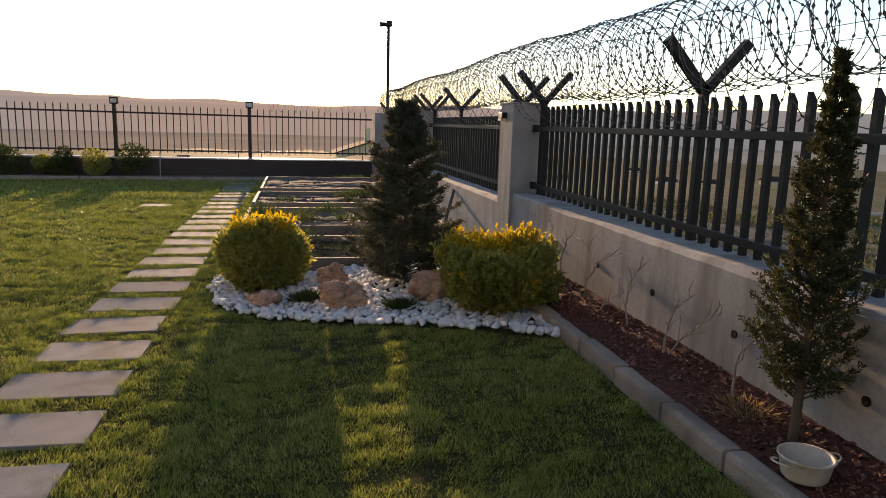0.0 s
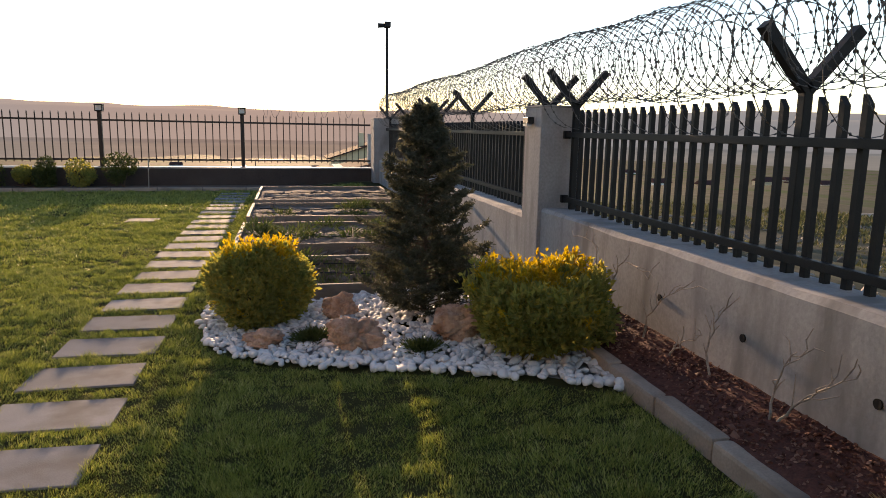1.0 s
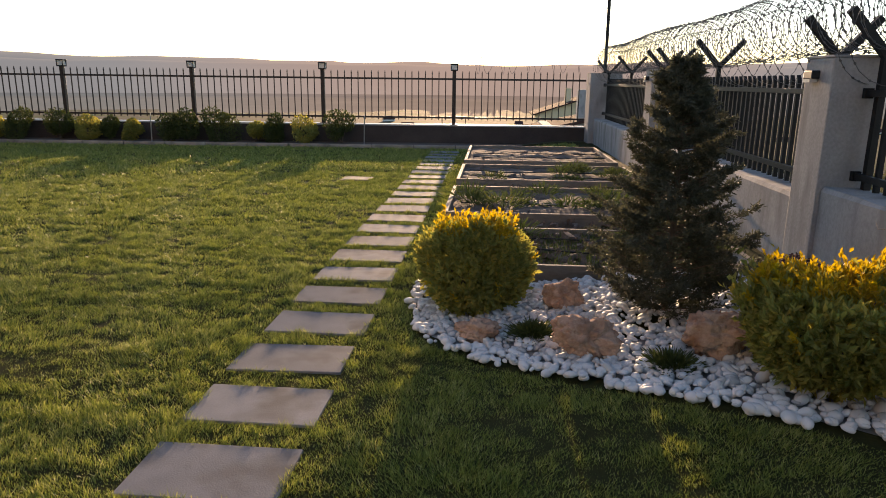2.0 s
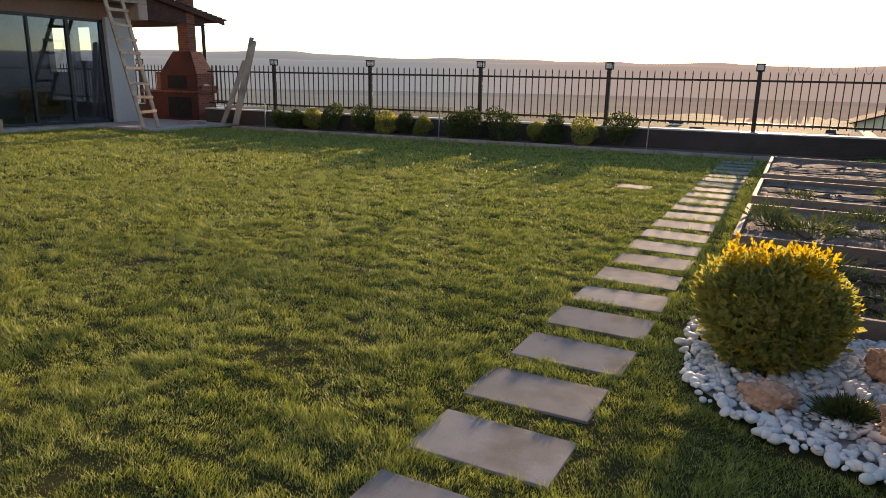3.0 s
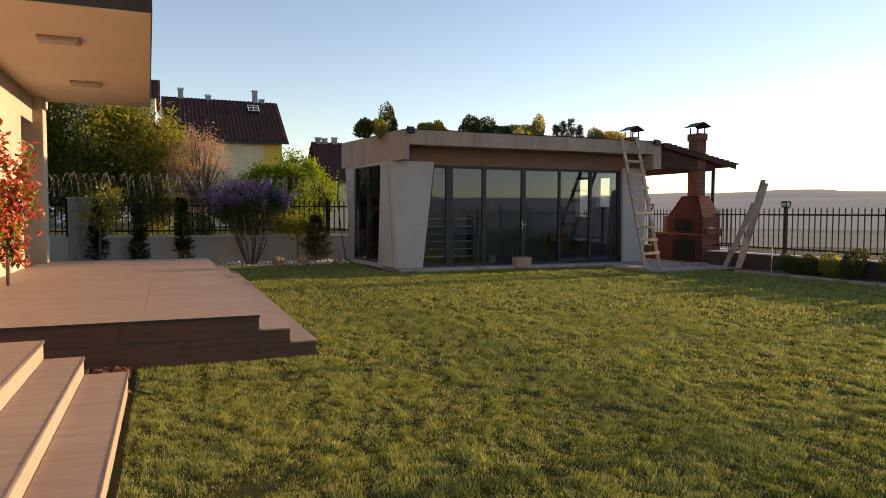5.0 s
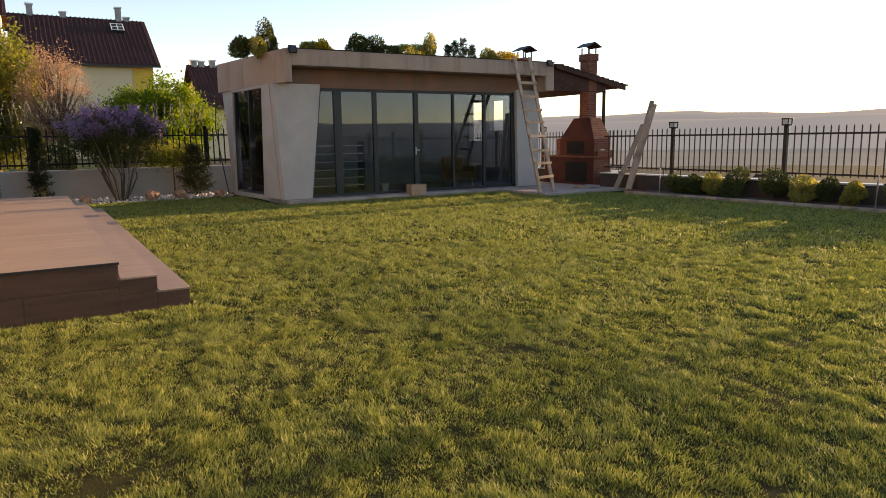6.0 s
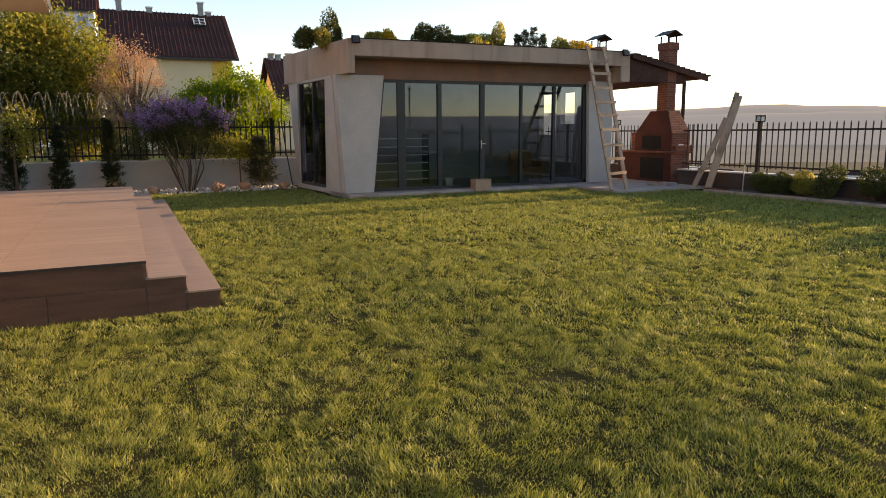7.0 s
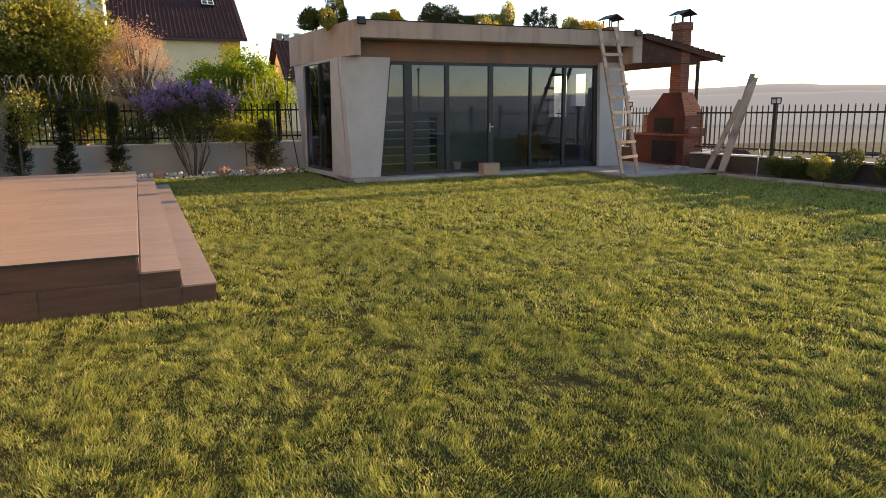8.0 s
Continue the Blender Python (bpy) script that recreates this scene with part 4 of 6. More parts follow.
def conifer(name, x, y, z, h, r, n, mat, label, seed, needle=0.045, width=0.006, power=0.8, droop=0.1, gap=0.12, category="conifer", group="", clump=40, dense=True):
    """A tapering tree of many side branches, each thick with needles."""
    rng = np.random.default_rng(seed)
    t = thing(name, (x, y, z), label, category, group)
    part("trunk", tube([(x, y, z - 0.05), (x + 0.01, y, z + h * 0.5), (x + 0.015, y + 0.01, z + h * 0.97)], [0.012 + 0.006 * h, 0.008 + 0.006 * h, 0.004], 7), M["bark"], t)
    nb = n // clump
    f = (1 - np.sqrt(rng.random(nb))) * (1 - gap) + gap if dense else rng.random(nb) * (1 - gap) + gap
    a = rng.uniform(0, 6.28, nb)
    reach = r * (1 - f) ** power * rng.uniform(0.5, 1.2, nb) + 0.03 * h * (1 - f) + 0.012
    root = np.stack([np.full(nb, x), np.full(nb, y), z + h * f * 0.97], 1)
    out = np.stack([np.cos(a), np.sin(a), rng.uniform(0.1, 0.75, nb) - droop], 1)
    k = rng.random((nb, clump)) ** 0.6
    at = root[:, None, :] + out[:, None, :] * (reach[:, None] * k)[..., None] + rng.normal(size=(nb, clump, 3)) * (0.012 + 0.05 * r)
    way = out[:, None, :] * 0.8 + rng.normal(size=(nb, clump, 3)) * 0.55 + np.array([0, 0, 0.25])
    m = nb * clump
    mesh_part("needles", leaves("needles", at.reshape(-1, 3), way.reshape(-1, 3), needle * rng.uniform(0.6, 1.3, m), width * rng.uniform(0.7, 1.4, m), mat, rng, 0.1), t)
    return t


def branchy(name, x, y, z, h, outline, count, twigs, per, mat, label, seed, rise, curl, needle, width, category="tree", spread=0.75):
    """A conifer of separate branches, each with side twigs thick with needles; outline: radius by height."""
    rng = np.random.default_rng(seed)
    t = thing(name, (x, y, z), label, category)
    part("trunk", tube([(x, y, z - 0.05), (x + 0.012, y - 0.008, z + h * 0.4), (x + 0.005, y + 0.01, z + h * 0.98)], [0.010 + 0.008 * h, 0.007 + 0.005 * h, 0.003], 8), M["bark"], t)
    hs, rs = zip(*outline)
    at, way = [], []
    for k in range(count):
        f = hs[0] + (0.985 - hs[0]) * ((k + rng.uniform(-0.6, 0.6)) / count) ** 1.12 if k else hs[0]
        f = min(max(f, hs[0]), 0.985)
        a = k * 2.399 + rng.normal() * 0.35
        length = float(np.interp(f, hs, rs)) * rng.choice([rng.uniform(0.55, 0.85), rng.uniform(0.85, 1.12)])
        d = np.array([math.cos(a), math.sin(a), rise * rng.uniform(0.6, 1.4)])
        root = np.array([x + 0.008, y, z + h * f])
        def along(s):
            return root + d * length * s + np.array([0, 0, curl * length * s * s])
        if length > 0.08:
            part("branch", tube([along(0), along(0.5), along(0.95)], [0.0055, 0.004, 0.0015], 4), M["bark"], t)
        for s in np.r_[rng.uniform(0.2, 1.0, twigs), 1.0]:
            turn = rng.choice([-1, 1]) * rng.uniform(0.35, 0.95) if s < 1 else rng.normal() * 0.15
            c, sn = math.cos(turn), math.sin(turn)
            tw = unit(np.array([[d[0] * c - d[1] * sn, d[0] * sn + d[1] * c, d[2] + curl * 1.6 * s + rng.normal() * 0.18]]))[0]
            reach = (0.42 * length * (1.15 - s) + min(0.035, 0.4 * length)) * rng.uniform(0.7, 1.2)
            u = rng.random(per)[:, None]
            at.append(along(s) + tw * reach * u + rng.normal(size=(per, 3)) * 0.006)
            way.append(tw * spread + unit(rng.normal(size=(per, 3))) * 0.75)
    at, way = np.concatenate(at), np.concatenate(way)
    m = len(at)
    mesh_part("needles", leaves("needles", at, way, needle * rng.uniform(0.6, 1.3, m), width * rng.uniform(0.7, 1.3, m), mat, rng, 0.1), t)
    return t


branchy("spruce", 0.95, 5.62, 0.09, 1.62, ((0.02, 0.44), (0.12, 0.50), (0.3, 0.45), (0.55, 0.33), (0.8, 0.20), (0.95, 0.10), (1.0, 0.04)), 200, 13, 30, M["spruce"], "bushy dull green spruce standing among white pebbles", 81, 0.18, 0.18, 0.03, 0.009)
branchy("thuja", 2.03, 1.98, 0.27, 1.58, ((0.10, 0.18), (0.2, 0.225), (0.36, 0.165), (0.5, 0.125), (0.7, 0.085), (0.88, 0.03), (1.0, 0.006)), 130, 10, 26, M["thuja"], "slender thuja with sparse foot in red mulch", 82, 0.5, 0.35, 0.018, 0.0075, spread=0.9)
tuft(2.0, 2.22, 0.15, 0.08, 260, M["dry"], "clump of dry straw and weeds in mulch", "dry_weeds", seed=63, z=0.26, blade=0.0045)


def build_pot():
    x, y, z = 1.875, 1.72, 0.25
    t = thing("plastic_pot", (x, y, z), "old white round pot with two wire handles on mulch", "pot")
    bm = bmesh.new()
    prof = [(0.0, 0.0), (0.070, 0.0), (0.082, 0.012), (0.095, 0.08), (0.102, 0.086), (0.102, 0.092), (0.090, 0.090), (0.080, 0.026), (0.0, 0.02)]
    rings = [[bm.verts.new((x + r * math.cos(a), y + r * math.sin(a), z + q)) for a in np.linspace(0, 2 * math.pi, 32, endpoint=False)] for r, q in prof[1:-1]]
    for p, q in zip(rings, rings[1:]):
        for i in range(32):
            bm.faces.new((p[i], p[(i + 1) % 32], q[(i + 1) % 32], q[i]))
    bm.faces.new(rings[0][::-1])
    bm.faces.new(rings[-1])
    part("bowl", bm, M["pot"], t, "stained white bowl", True)
    for s in (-1, 1):
        pts = [(x + s * (0.097 + 0.045 * math.sin(a)), y + 0.035 * math.cos(a), z + 0.068 + 0.012 * math.sin(a)) for a in np.linspace(0, math.pi, 9)]
        part("handle", tube(pts, 0.004, 6), M["pot"], t, smooth=True)


build_pot()


# ---- vegetable beds ----
def raised_bed(y0, y1, top, label, x0=-0.70, x1=2.0):
    t = thing("raised_bed", ((x0 + x1) / 2, y0, 0), label, "garden bed", "wooden vegetable beds")
    for nm, b in (("front_board", (x0, x1, y0, y0 + 0.045)), ("back_board", (x0, x1, y1 - 0.045, y1)), ("side_board", (x0, x0 + 0.05, y0 + 0.046, y1 - 0.046)), ("side_board", (x1 - 0.05, x1, y0 + 0.046, y1 - 0.046))):
        part(nm, box(*b, -0.06, top, 0.005), M["board"], t)
    for x in (x0 + 0.08, (x0 + x1) / 2, x1 - 0.08):
        part("stake", box(x - 0.02, x + 0.02, y0 + 0.05, y0 + 0.09, -0.05, top - 0.01), M["board"], t)
    soil_sheet("soil", x0 + 0.05, x1 - 0.05, y0 + 0.045, y1 - 0.045, top - 0.06, top - 0.06, M["soil"], "dark tilled soil inside the wooden bed", 0.03, 0.08)
    return t


BEDS = ((6.58, 8.02, 0.15), (8.5, 10.4, 0.2), (11.05, 12.9, 0.2), (13.5, 16.4, 0.2))
for y0, y1, top in BEDS:
    raised_bed(y0, y1, top, "low vegetable bed edged with weathered boards")
scatter_chips("soil_clods", 2600, (-0.6, 1.9, 6.7, 16.2), 0.022, M["soil"], lambda x, y: np.full(len(x), 0.11), "clods of soil in the vegetable beds", 22, 0.7)
rngb = np.random.default_rng(19)
for k in range(24):
    y = rngb.choice([rngb.uniform(6.8, 7.9), rngb.uniform(8.75, 10.2), rngb.uniform(9.0, 10.2), rngb.uniform(11.3, 12.6)])
    tuft(rngb.uniform(-0.5, 1.85), y, rngb.uniform(0.12, 0.24), rngb.uniform(0.10, 0.26), 120, M["weed"], "leafy young vegetable plant in tilled soil", "vegetable_plant", "vegetables in the beds", 0.1 if y < 8.2 else 0.14, 200 + k, 0.011)
for k, (y, z) in enumerate(((7.55, 0.13), (7.15, 0.12), (9.3, 0.16), (11.6, 0.17), (12.2, 0.17), (14.3, 0.17), (15.1, 0.17))):
    pts = [(x, y + 0.05 * math.sin(x * 2.3 + k), z + 0.012 * math.sin(x * 5 + k)) for x in np.linspace(-0.55, 1.9, 14)]
    t = thing("drip_hose", (0.6, y, z), "thin black drip hose lying across the soil", "hose", "drip hoses in the beds")
    part("hose", tube(pts, 0.008, 6), M["black_tube"], t, smooth=True)
rngo = np.random.default_rng(20)
NB = 5200
rows_y = 6.74 + 0.16 * rngo.integers(0, 8, NB) + rngo.normal(size=NB) * 0.03
at = np.stack([rngo.uniform(-0.6, 1.9, NB), rows_y, np.full(NB, 0.08)], 1)
greens = mesh_part("bed_greens", leaves("bed_greens", at, rngo.normal(size=(NB, 3)) * 0.3 + np.array([0, 0, 1]), rngo.uniform(0.03, 0.09, NB), rngo.uniform(0.006, 0.011, NB), M["weed"], rngo), None)
tagged(greens, "rows of fine green seedlings in the front bed", "seedlings", kind="stuff")
prop = thing("leaning_sticks", (2.05, 8.9, 0.1), "two dark sticks leaning on the concrete wall", "stick")
for dy in (0, 0.07):
    part("stick", tube([(1.98, 8.75 + dy, 0.1), (2.185, 9.05 + dy, 0.62)], 0.012, 6), M["black_tube"], prop)

# ---- garden pavilion ----
def build_pavilion():
    t = thing("garden_pavilion", (-18.5, 12.4, 0), "flat-roofed grey plastered garden pavilion with dark glazed front", "building")
    # floor plinth and leaning piers
    part("floor_slab", box(-22.3, -18.42, 8.1, 16.7, -0.1, 0.075, 0.01), M["inside_floor"], t)
    part("plinth", box(-18.42, -18.14, 8.22, 16.75, -0.1, 0.06, 0.015), M["patio"], t, "pale concrete step along the glazing")
    part("pier", hexa([(-18.45, 8.2, 0), (-18.45, 8.95, 0), (-18.75, 8.95, 0), (-18.75, 8.2, 0)], [(-18.45, 8.03, 3.06), (-18.45, 9.30, 3.06), (-18.75, 9.30, 3.06), (-18.75, 8.03, 3.06)]), M["plaster"], t, "leaning grey plastered corner pier")
    part("pier", hexa([(-18.45, 15.82, 0), (-18.45, 16.62, 0), (-18.75, 16.62, 0), (-18.75, 15.82, 0)], [(-18.45, 15.74, 3.06), (-18.45, 16.62, 3.06), (-18.75, 16.62, 3.06), (-18.75, 15.74, 3.06)]), M["plaster"], t)
    # flank with its glazed opening
    def flank(b0, b1, t0, t1, z0, z1, nm, mat, out=0.0, deep=0.22):
        """A piece of the leaning flank; b0 to b1 at its foot, t0 to t1 at its head."""
        def at(x, z, d):
            return (x, 8.2 - 0.17 * z / 3.06 + (x + 18.45) * 0.09 - out + d, z)
        return part(nm, hexa([at(b0, z0, 0), at(b1, z0, 0), at(b1, z0, deep), at(b0, z0, deep)], [at(t0, z1, 0), at(t1, z1, 0), at(t1, z1, deep), at(t0, z1, deep)]), mat, t)
    flank(-22.3, -22.1, -22.3, -21.5, 0.12, 3.0, "side_wall", M["plaster"])
    flank(-19.86, -18.751, -19.26, -18.751, 0.12, 3.0, "side_wall", M["plaster"])
    flank(-22.3, -18.751, -22.3, -18.751, 0, 0.12, "side_wall", M["plaster"])
    flank(-22.3, -18.751, -22.3, -18.751, 3.0, 3.06, "side_wall", M["plaster"])
    g = flank(-22.1, -19.861, -21.5, -19.261, 0.12, 3.0, "side_pane", M["glass"], -0.1, 0.02)
    g.visible_shadow = False
    for b, u in ((-22.06, -21.46), (-20.95, -20.35), (-19.9, -19.3)):
        flank(b - 0.035, b + 0.035, u - 0.035, u + 0.035, 0.12, 3.0, "side_frame", M["frame"], -0.05, 0.08)
    flank(-22.1, -19.861, -22.09, -19.85, 0.12, 0.19, "side_frame", M["frame"], -0.05, 0.08)
    part("back_wall", box(-22.5, -22.3, 7.9, 16.62, 0.075, 3.478), M["inside"], t)
    # far flank, with two windows on the evening sky
    for a, b, z0, z1 in ((-22.3, -22.2, 0.075, 3.478), (-22.2, -21.15, 0.075, 1.5), (-22.2, -21.15, 2.86, 3.478), (-21.15, -20.9, 0.075, 3.478), (-20.9, -20.1, 0.075, 1.85), (-20.9, -20.1, 2.86, 3.478), (-20.1, -18.751, 0.075, 3.478)):
        part("end_wall", box(a, b, 16.42, 16.62, z0, z1), M["plaster"], t)
    # upper panel, roof slab and the fascia that cranks down at its ends
    part("upper_panel", box(-18.7, -18.55, 8.42, 16.62, 2.98, 3.47), M["panel"], t, "brown panel above the glazing")
    part("roof", prism([(-22.4, 7.72), (-18.05, 8.30), (-18.05, 16.75), (-22.4, 16.75)], 3.48, 3.80), M["fascia"], t)
    part("fascia", box(-18.10, -17.90, 8.36, 16.78, 3.47, 3.875, 0.01), M["fascia"], t, "beige rendered fascia")
    part("side_fascia", prism([(-22.45, 7.60), (-17.9, 8.20), (-17.9, 8.36), (-18.2, 8.46), (-22.45, 7.84)], 3.06, 3.872), M["fascia"], t, "beige rendered side fascia")
    part("end_fascia", box(-18.6, -17.9, 16.45, 16.785, 3.03, 3.466, 0.01), M["fascia"], t)
    part("roof_edge", box(-18.13, -17.88, 8.30, 16.8, 3.875, 3.895), M["iron"], t, "thin dark metal roof edge")
    # glazing
    y_b, y_t = 8.97, 9.30
    part("frame_head", box(-18.66, -18.58, 9.30, 15.76, 2.90, 2.98), M["frame"], t)
    part("frame_foot", box(-18.66, -18.58, 8.97, 15.80, 0.075, 0.15), M["frame"], t)
    part("slanted_frame", beam((-18.62, 8.99, 0.075), (-18.62, 9.33, 2.95), 0.07, 0.08, (1, 0, 0)), M["frame"], t)
    part("right_frame", beam((-18.62, 15.79, 0.075), (-18.62, 15.72, 2.95), 0.2, 0.08, (1, 0, 0)), M["frame"], t)
    cuts = [9.35, 9.82, 10.93, 12.24, 13.5, 14.62, 15.62]
    for y, w in zip(cuts[1:-1], (0.22, 0.12, 0.14, 0.07, 0.09)):
        part("mullion", box(-18.67, -18.57, y - w / 2, y + w / 2, 0.15, 2.90, 0.006), M["frame"], t)
    pane = part("pane", hexa([(-18.62, 9.02, 0.15), (-18.62, 9.76, 0.15), (-18.612, 9.76, 0.15), (-18.612, 9.02, 0.15)], [(-18.62, 9.36, 2.9), (-18.62, 9.76, 2.9), (-18.612, 9.76, 2.9), (-18.612, 9.36, 2.9)]), M["glass"], t)
    pane.visible_shadow = False
    for a, b in zip(cuts[1:-1], cuts[2:]):
        pane = part("pane", box(-18.62, -18.612, a + 0.04, b - 0.03, 0.15, 2.90), M["glass"], t)
        pane.visible_shadow = False
    h = part("door_handle", box(-18.565, -18.54, 12.18, 12.21, 1.15, 1.38, 0.008), M["steel"], t, "bright metal lever handle")
    part("lever", box(-18.56, -18.53, 12.19, 12.32, 1.27, 1.30, 0.006), M["steel"], h)
    for y in (8.38, 16.55):
        f = part("flood_light", beam((-17.86, y, 3.93), (-17.79, y, 3.76), 0.20, 0.05), M["iron"], t, "black square flood light on the fascia")
        part("light_glass", beam((-17.832, y, 3.925), (-17.768, y, 3.77), 0.15, 0.012), M["frame"], f)
        part("bracket", box(-17.9, -17.84, y - 0.06, y + 0.06, 3.80, 3.83), M["iron"], f)
    pts = [(-22.35, 7.5, 3.1), (-22.3, 7.42, 2.0), (-22.1, 7.5, 1.0), (-21.9, 7.6, 0.05)]
    part("cable", tube(pts, 0.018, 6), M["black_tube"], t, "loose black cable hanging down the wall")


build_pavilion()


def build_shelf():
    t = thing("shelf_unit", (-20.6, 10.4, 0.075), "dark shelf unit with white-edged boards behind the glass", "shelf")
    for y in (9.45, 11.4):
        part("side_panel", box(-20.9, -20.45, y - 0.02, y + 0.02, 0.075, 1.55), M["frame"], t)
    for k in range(6):
        z = 0.22 + k * 0.24
        b = part("shelf_board", box(-20.88, -20.47, 9.48, 11.38, z, z + 0.03), M["inside"], t)
        part("board_edge", box(-20.465, -20.445, 9.48, 11.38, z, z + 0.03), M["white"], b, "white board edge")
    c = thing("armchair", (-19.6, 14.3, 0.075), "tan upholstered armchair behind the glass", "chair")
    part("seat", box(-20.0, -19.3, 13.95, 14.7, 0.3, 0.55, 0.05), M["leather"], c)
    part("backrest", box(-20.1, -19.9, 13.95, 14.7, 0.5, 1.05, 0.05), M["leather"], c)
    for y in (13.9, 14.68):
        part("armrest", box(-20.0, -19.3, y, y + 0.12, 0.3, 0.72, 0.04), M["leather"], c)
    for x in (-19.95, -19.35):
        for y in (14.0, 14.65):
            part("leg", box(x - 0.025, x + 0.025, y - 0.025, y + 0.025, 0.075, 0.31), M["wood"], c)
    d = thing("plant_pot", (-19.2, 11.5, 0.075), "small pale pot behind the glass", "pot")
    part("pot_body", tube([(-19.2, 11.5, 0.075), (-19.2, 11.5, 0.32)], [0.09, 0.12], 14), M["white"], d)
    e = thing("cardboard_box", (-18.0, 11.95, 0.0), "brown cardboard box on the step by the door", "box")
    part("carton", box(-18.3, -17.98, 11.72, 12.2, 0.02, 0.32, 0.008), M["card"], e)
    part("flap", box(-18.31, -17.97, 11.71, 12.21, 0.32, 0.328), M["card"], e)


build_shelf()


# plants on the pavilion's roof
def shrub(name, x, y, z, r, h, n, mat, label, seed, leaf=0.05, category="shrub", group="", lumps=8, rough=0.3, stems=3):
    rng = np.random.default_rng(seed)
    t = thing(name, (x, y, z), label, category, group)
    for k in range(stems):
        a = rng.uniform(0, 6.28)
        part("stem", tube([(x, y, z - 0.04), (x + math.cos(a) * r * 0.35, y + math.sin(a) * r * 0.35, z + h * 0.6)], [0.02 * max(0.5, h), 0.006], 5), M["bark"], t)
    at, d = blob_points(rng, n, (x, y, z + h * 0.52), (r, r, h * 0.5), lumps, 0.45, 0, rough)
    at[:, 2] = np.maximum(at[:, 2], z + 0.01)
    mesh_part("crown", leaves("crown", at, d * 0.6 + rng.normal(size=(n, 3)) * 0.6 + np.array([0, 0, 0.4]), leaf * rng.uniform(0.7, 1.4, n), leaf * 0.55 * rng.uniform(0.7, 1.3, n), mat, rng), t)
    return t


roof_plants = ((7.55, 0.26, 0.55, "box"), (7.95, 0.3, 0.5, "euonymus"), (8.3, 0.26, 0.92, "box"), (9.45, 0.26, 0.55, "euonymus"), (9.85, 0.3, 0.52, "shoot"), (10.85, 0.40, 0.80, "box"), (11.35, 0.42, 0.78, "box"), (11.85, 0.38, 0.66, "box"), (12.3, 0.32, 0.52, "euonymus"), (12.75, 0.34, 0.56, "euonymus"), (13.2, 0.2, 0.72, "euonymus"), (13.85, 0.16, 0.62, "spruce"), (14.1, 0.17, 0.75, "spruce"), (14.4, 0.17, 0.85, "spruce"), (14.7, 0.15, 0.65, "spruce"), (15.42, 0.25, 0.56, "euonymus"), (16.0, 0.32, 0.46, "shoot"))
LOOKS = {"box": "dark green shrub growing on the flat roof", "euonymus": "yellowish green shrub growing on the flat roof", "shoot": "golden yellow shrub growing on the flat roof", "spruce": "dark pointed conifer growing on the flat roof"}
for k, (y, r, h, kind_of) in enumerate(roof_plants):
    if kind_of == "spruce":
        conifer("roof_conifer", -19.4, y, 3.79, h, r, 2400, M["thuja"], LOOKS[kind_of], 300 + k, 0.05, 0.016, 0.35, 0.0, 0.05, "shrub", "plants on the roof", dense=False)
    else:
        shrub("roof_shrub", -19.4, y, 3.79, r * 0.9, h * 0.9, 3000, M[kind_of], LOOKS[kind_of], 300 + k, 0.06, "shrub", "plants on the roof", 30, 0.5)

# the pavilion's second chimney
ch = thing("roof_chimney", (-18.9, 16.4, 3.8), "short brick roof chimney with a small metal hood", "chimney")
part("stack", box(-19.07, -18.73, 16.22, 16.58, 3.79, 4.10, 0.01), M["brick"], ch)


def hood(parent, x, y, z, w, tall):
    """Four bars and a little gabled roof over a chimney."""
    for a in (-1, 1):
        for b in (-1, 1):
            part("hood_bar", box(x + a * w * 0.42 - 0.015, x + a * w * 0.42 + 0.015, y + b * w * 0.42 - 0.015, y + b * w * 0.42 + 0.015, z, z + tall), M["iron"], parent)
    e = w * 0.78
    bm = bmesh.new()
    for s in (-1, 1):
        hexa([(x - e, y + s * e, z + tall), (x + e, y + s * e, z + tall), (x + e, y, z + tall + w * 0.36), (x - e, y, z + tall + w * 0.36)], [(x - e, y + s * e, z + tall + 0.025), (x + e, y + s * e, z + tall + 0.025), (x + e, y, z + tall + w * 0.36 + 0.03), (x - e, y, z + tall + w * 0.36 + 0.03)], bm)
    part("hood_roof", bm, M["iron"], parent, "dark metal hood")


hood(ch, -18.9, 16.4, 4.10, 0.36, 0.20)

# ---- patio with barbecue, canopy, ladder ----
tagged(part("pavement", box(-22.0, -15.9, 14.85, 18.0, -0.2, 0.05, 0.015), M["patio"]), "bare concrete patio under the canopy", "pavement", kind="structure")


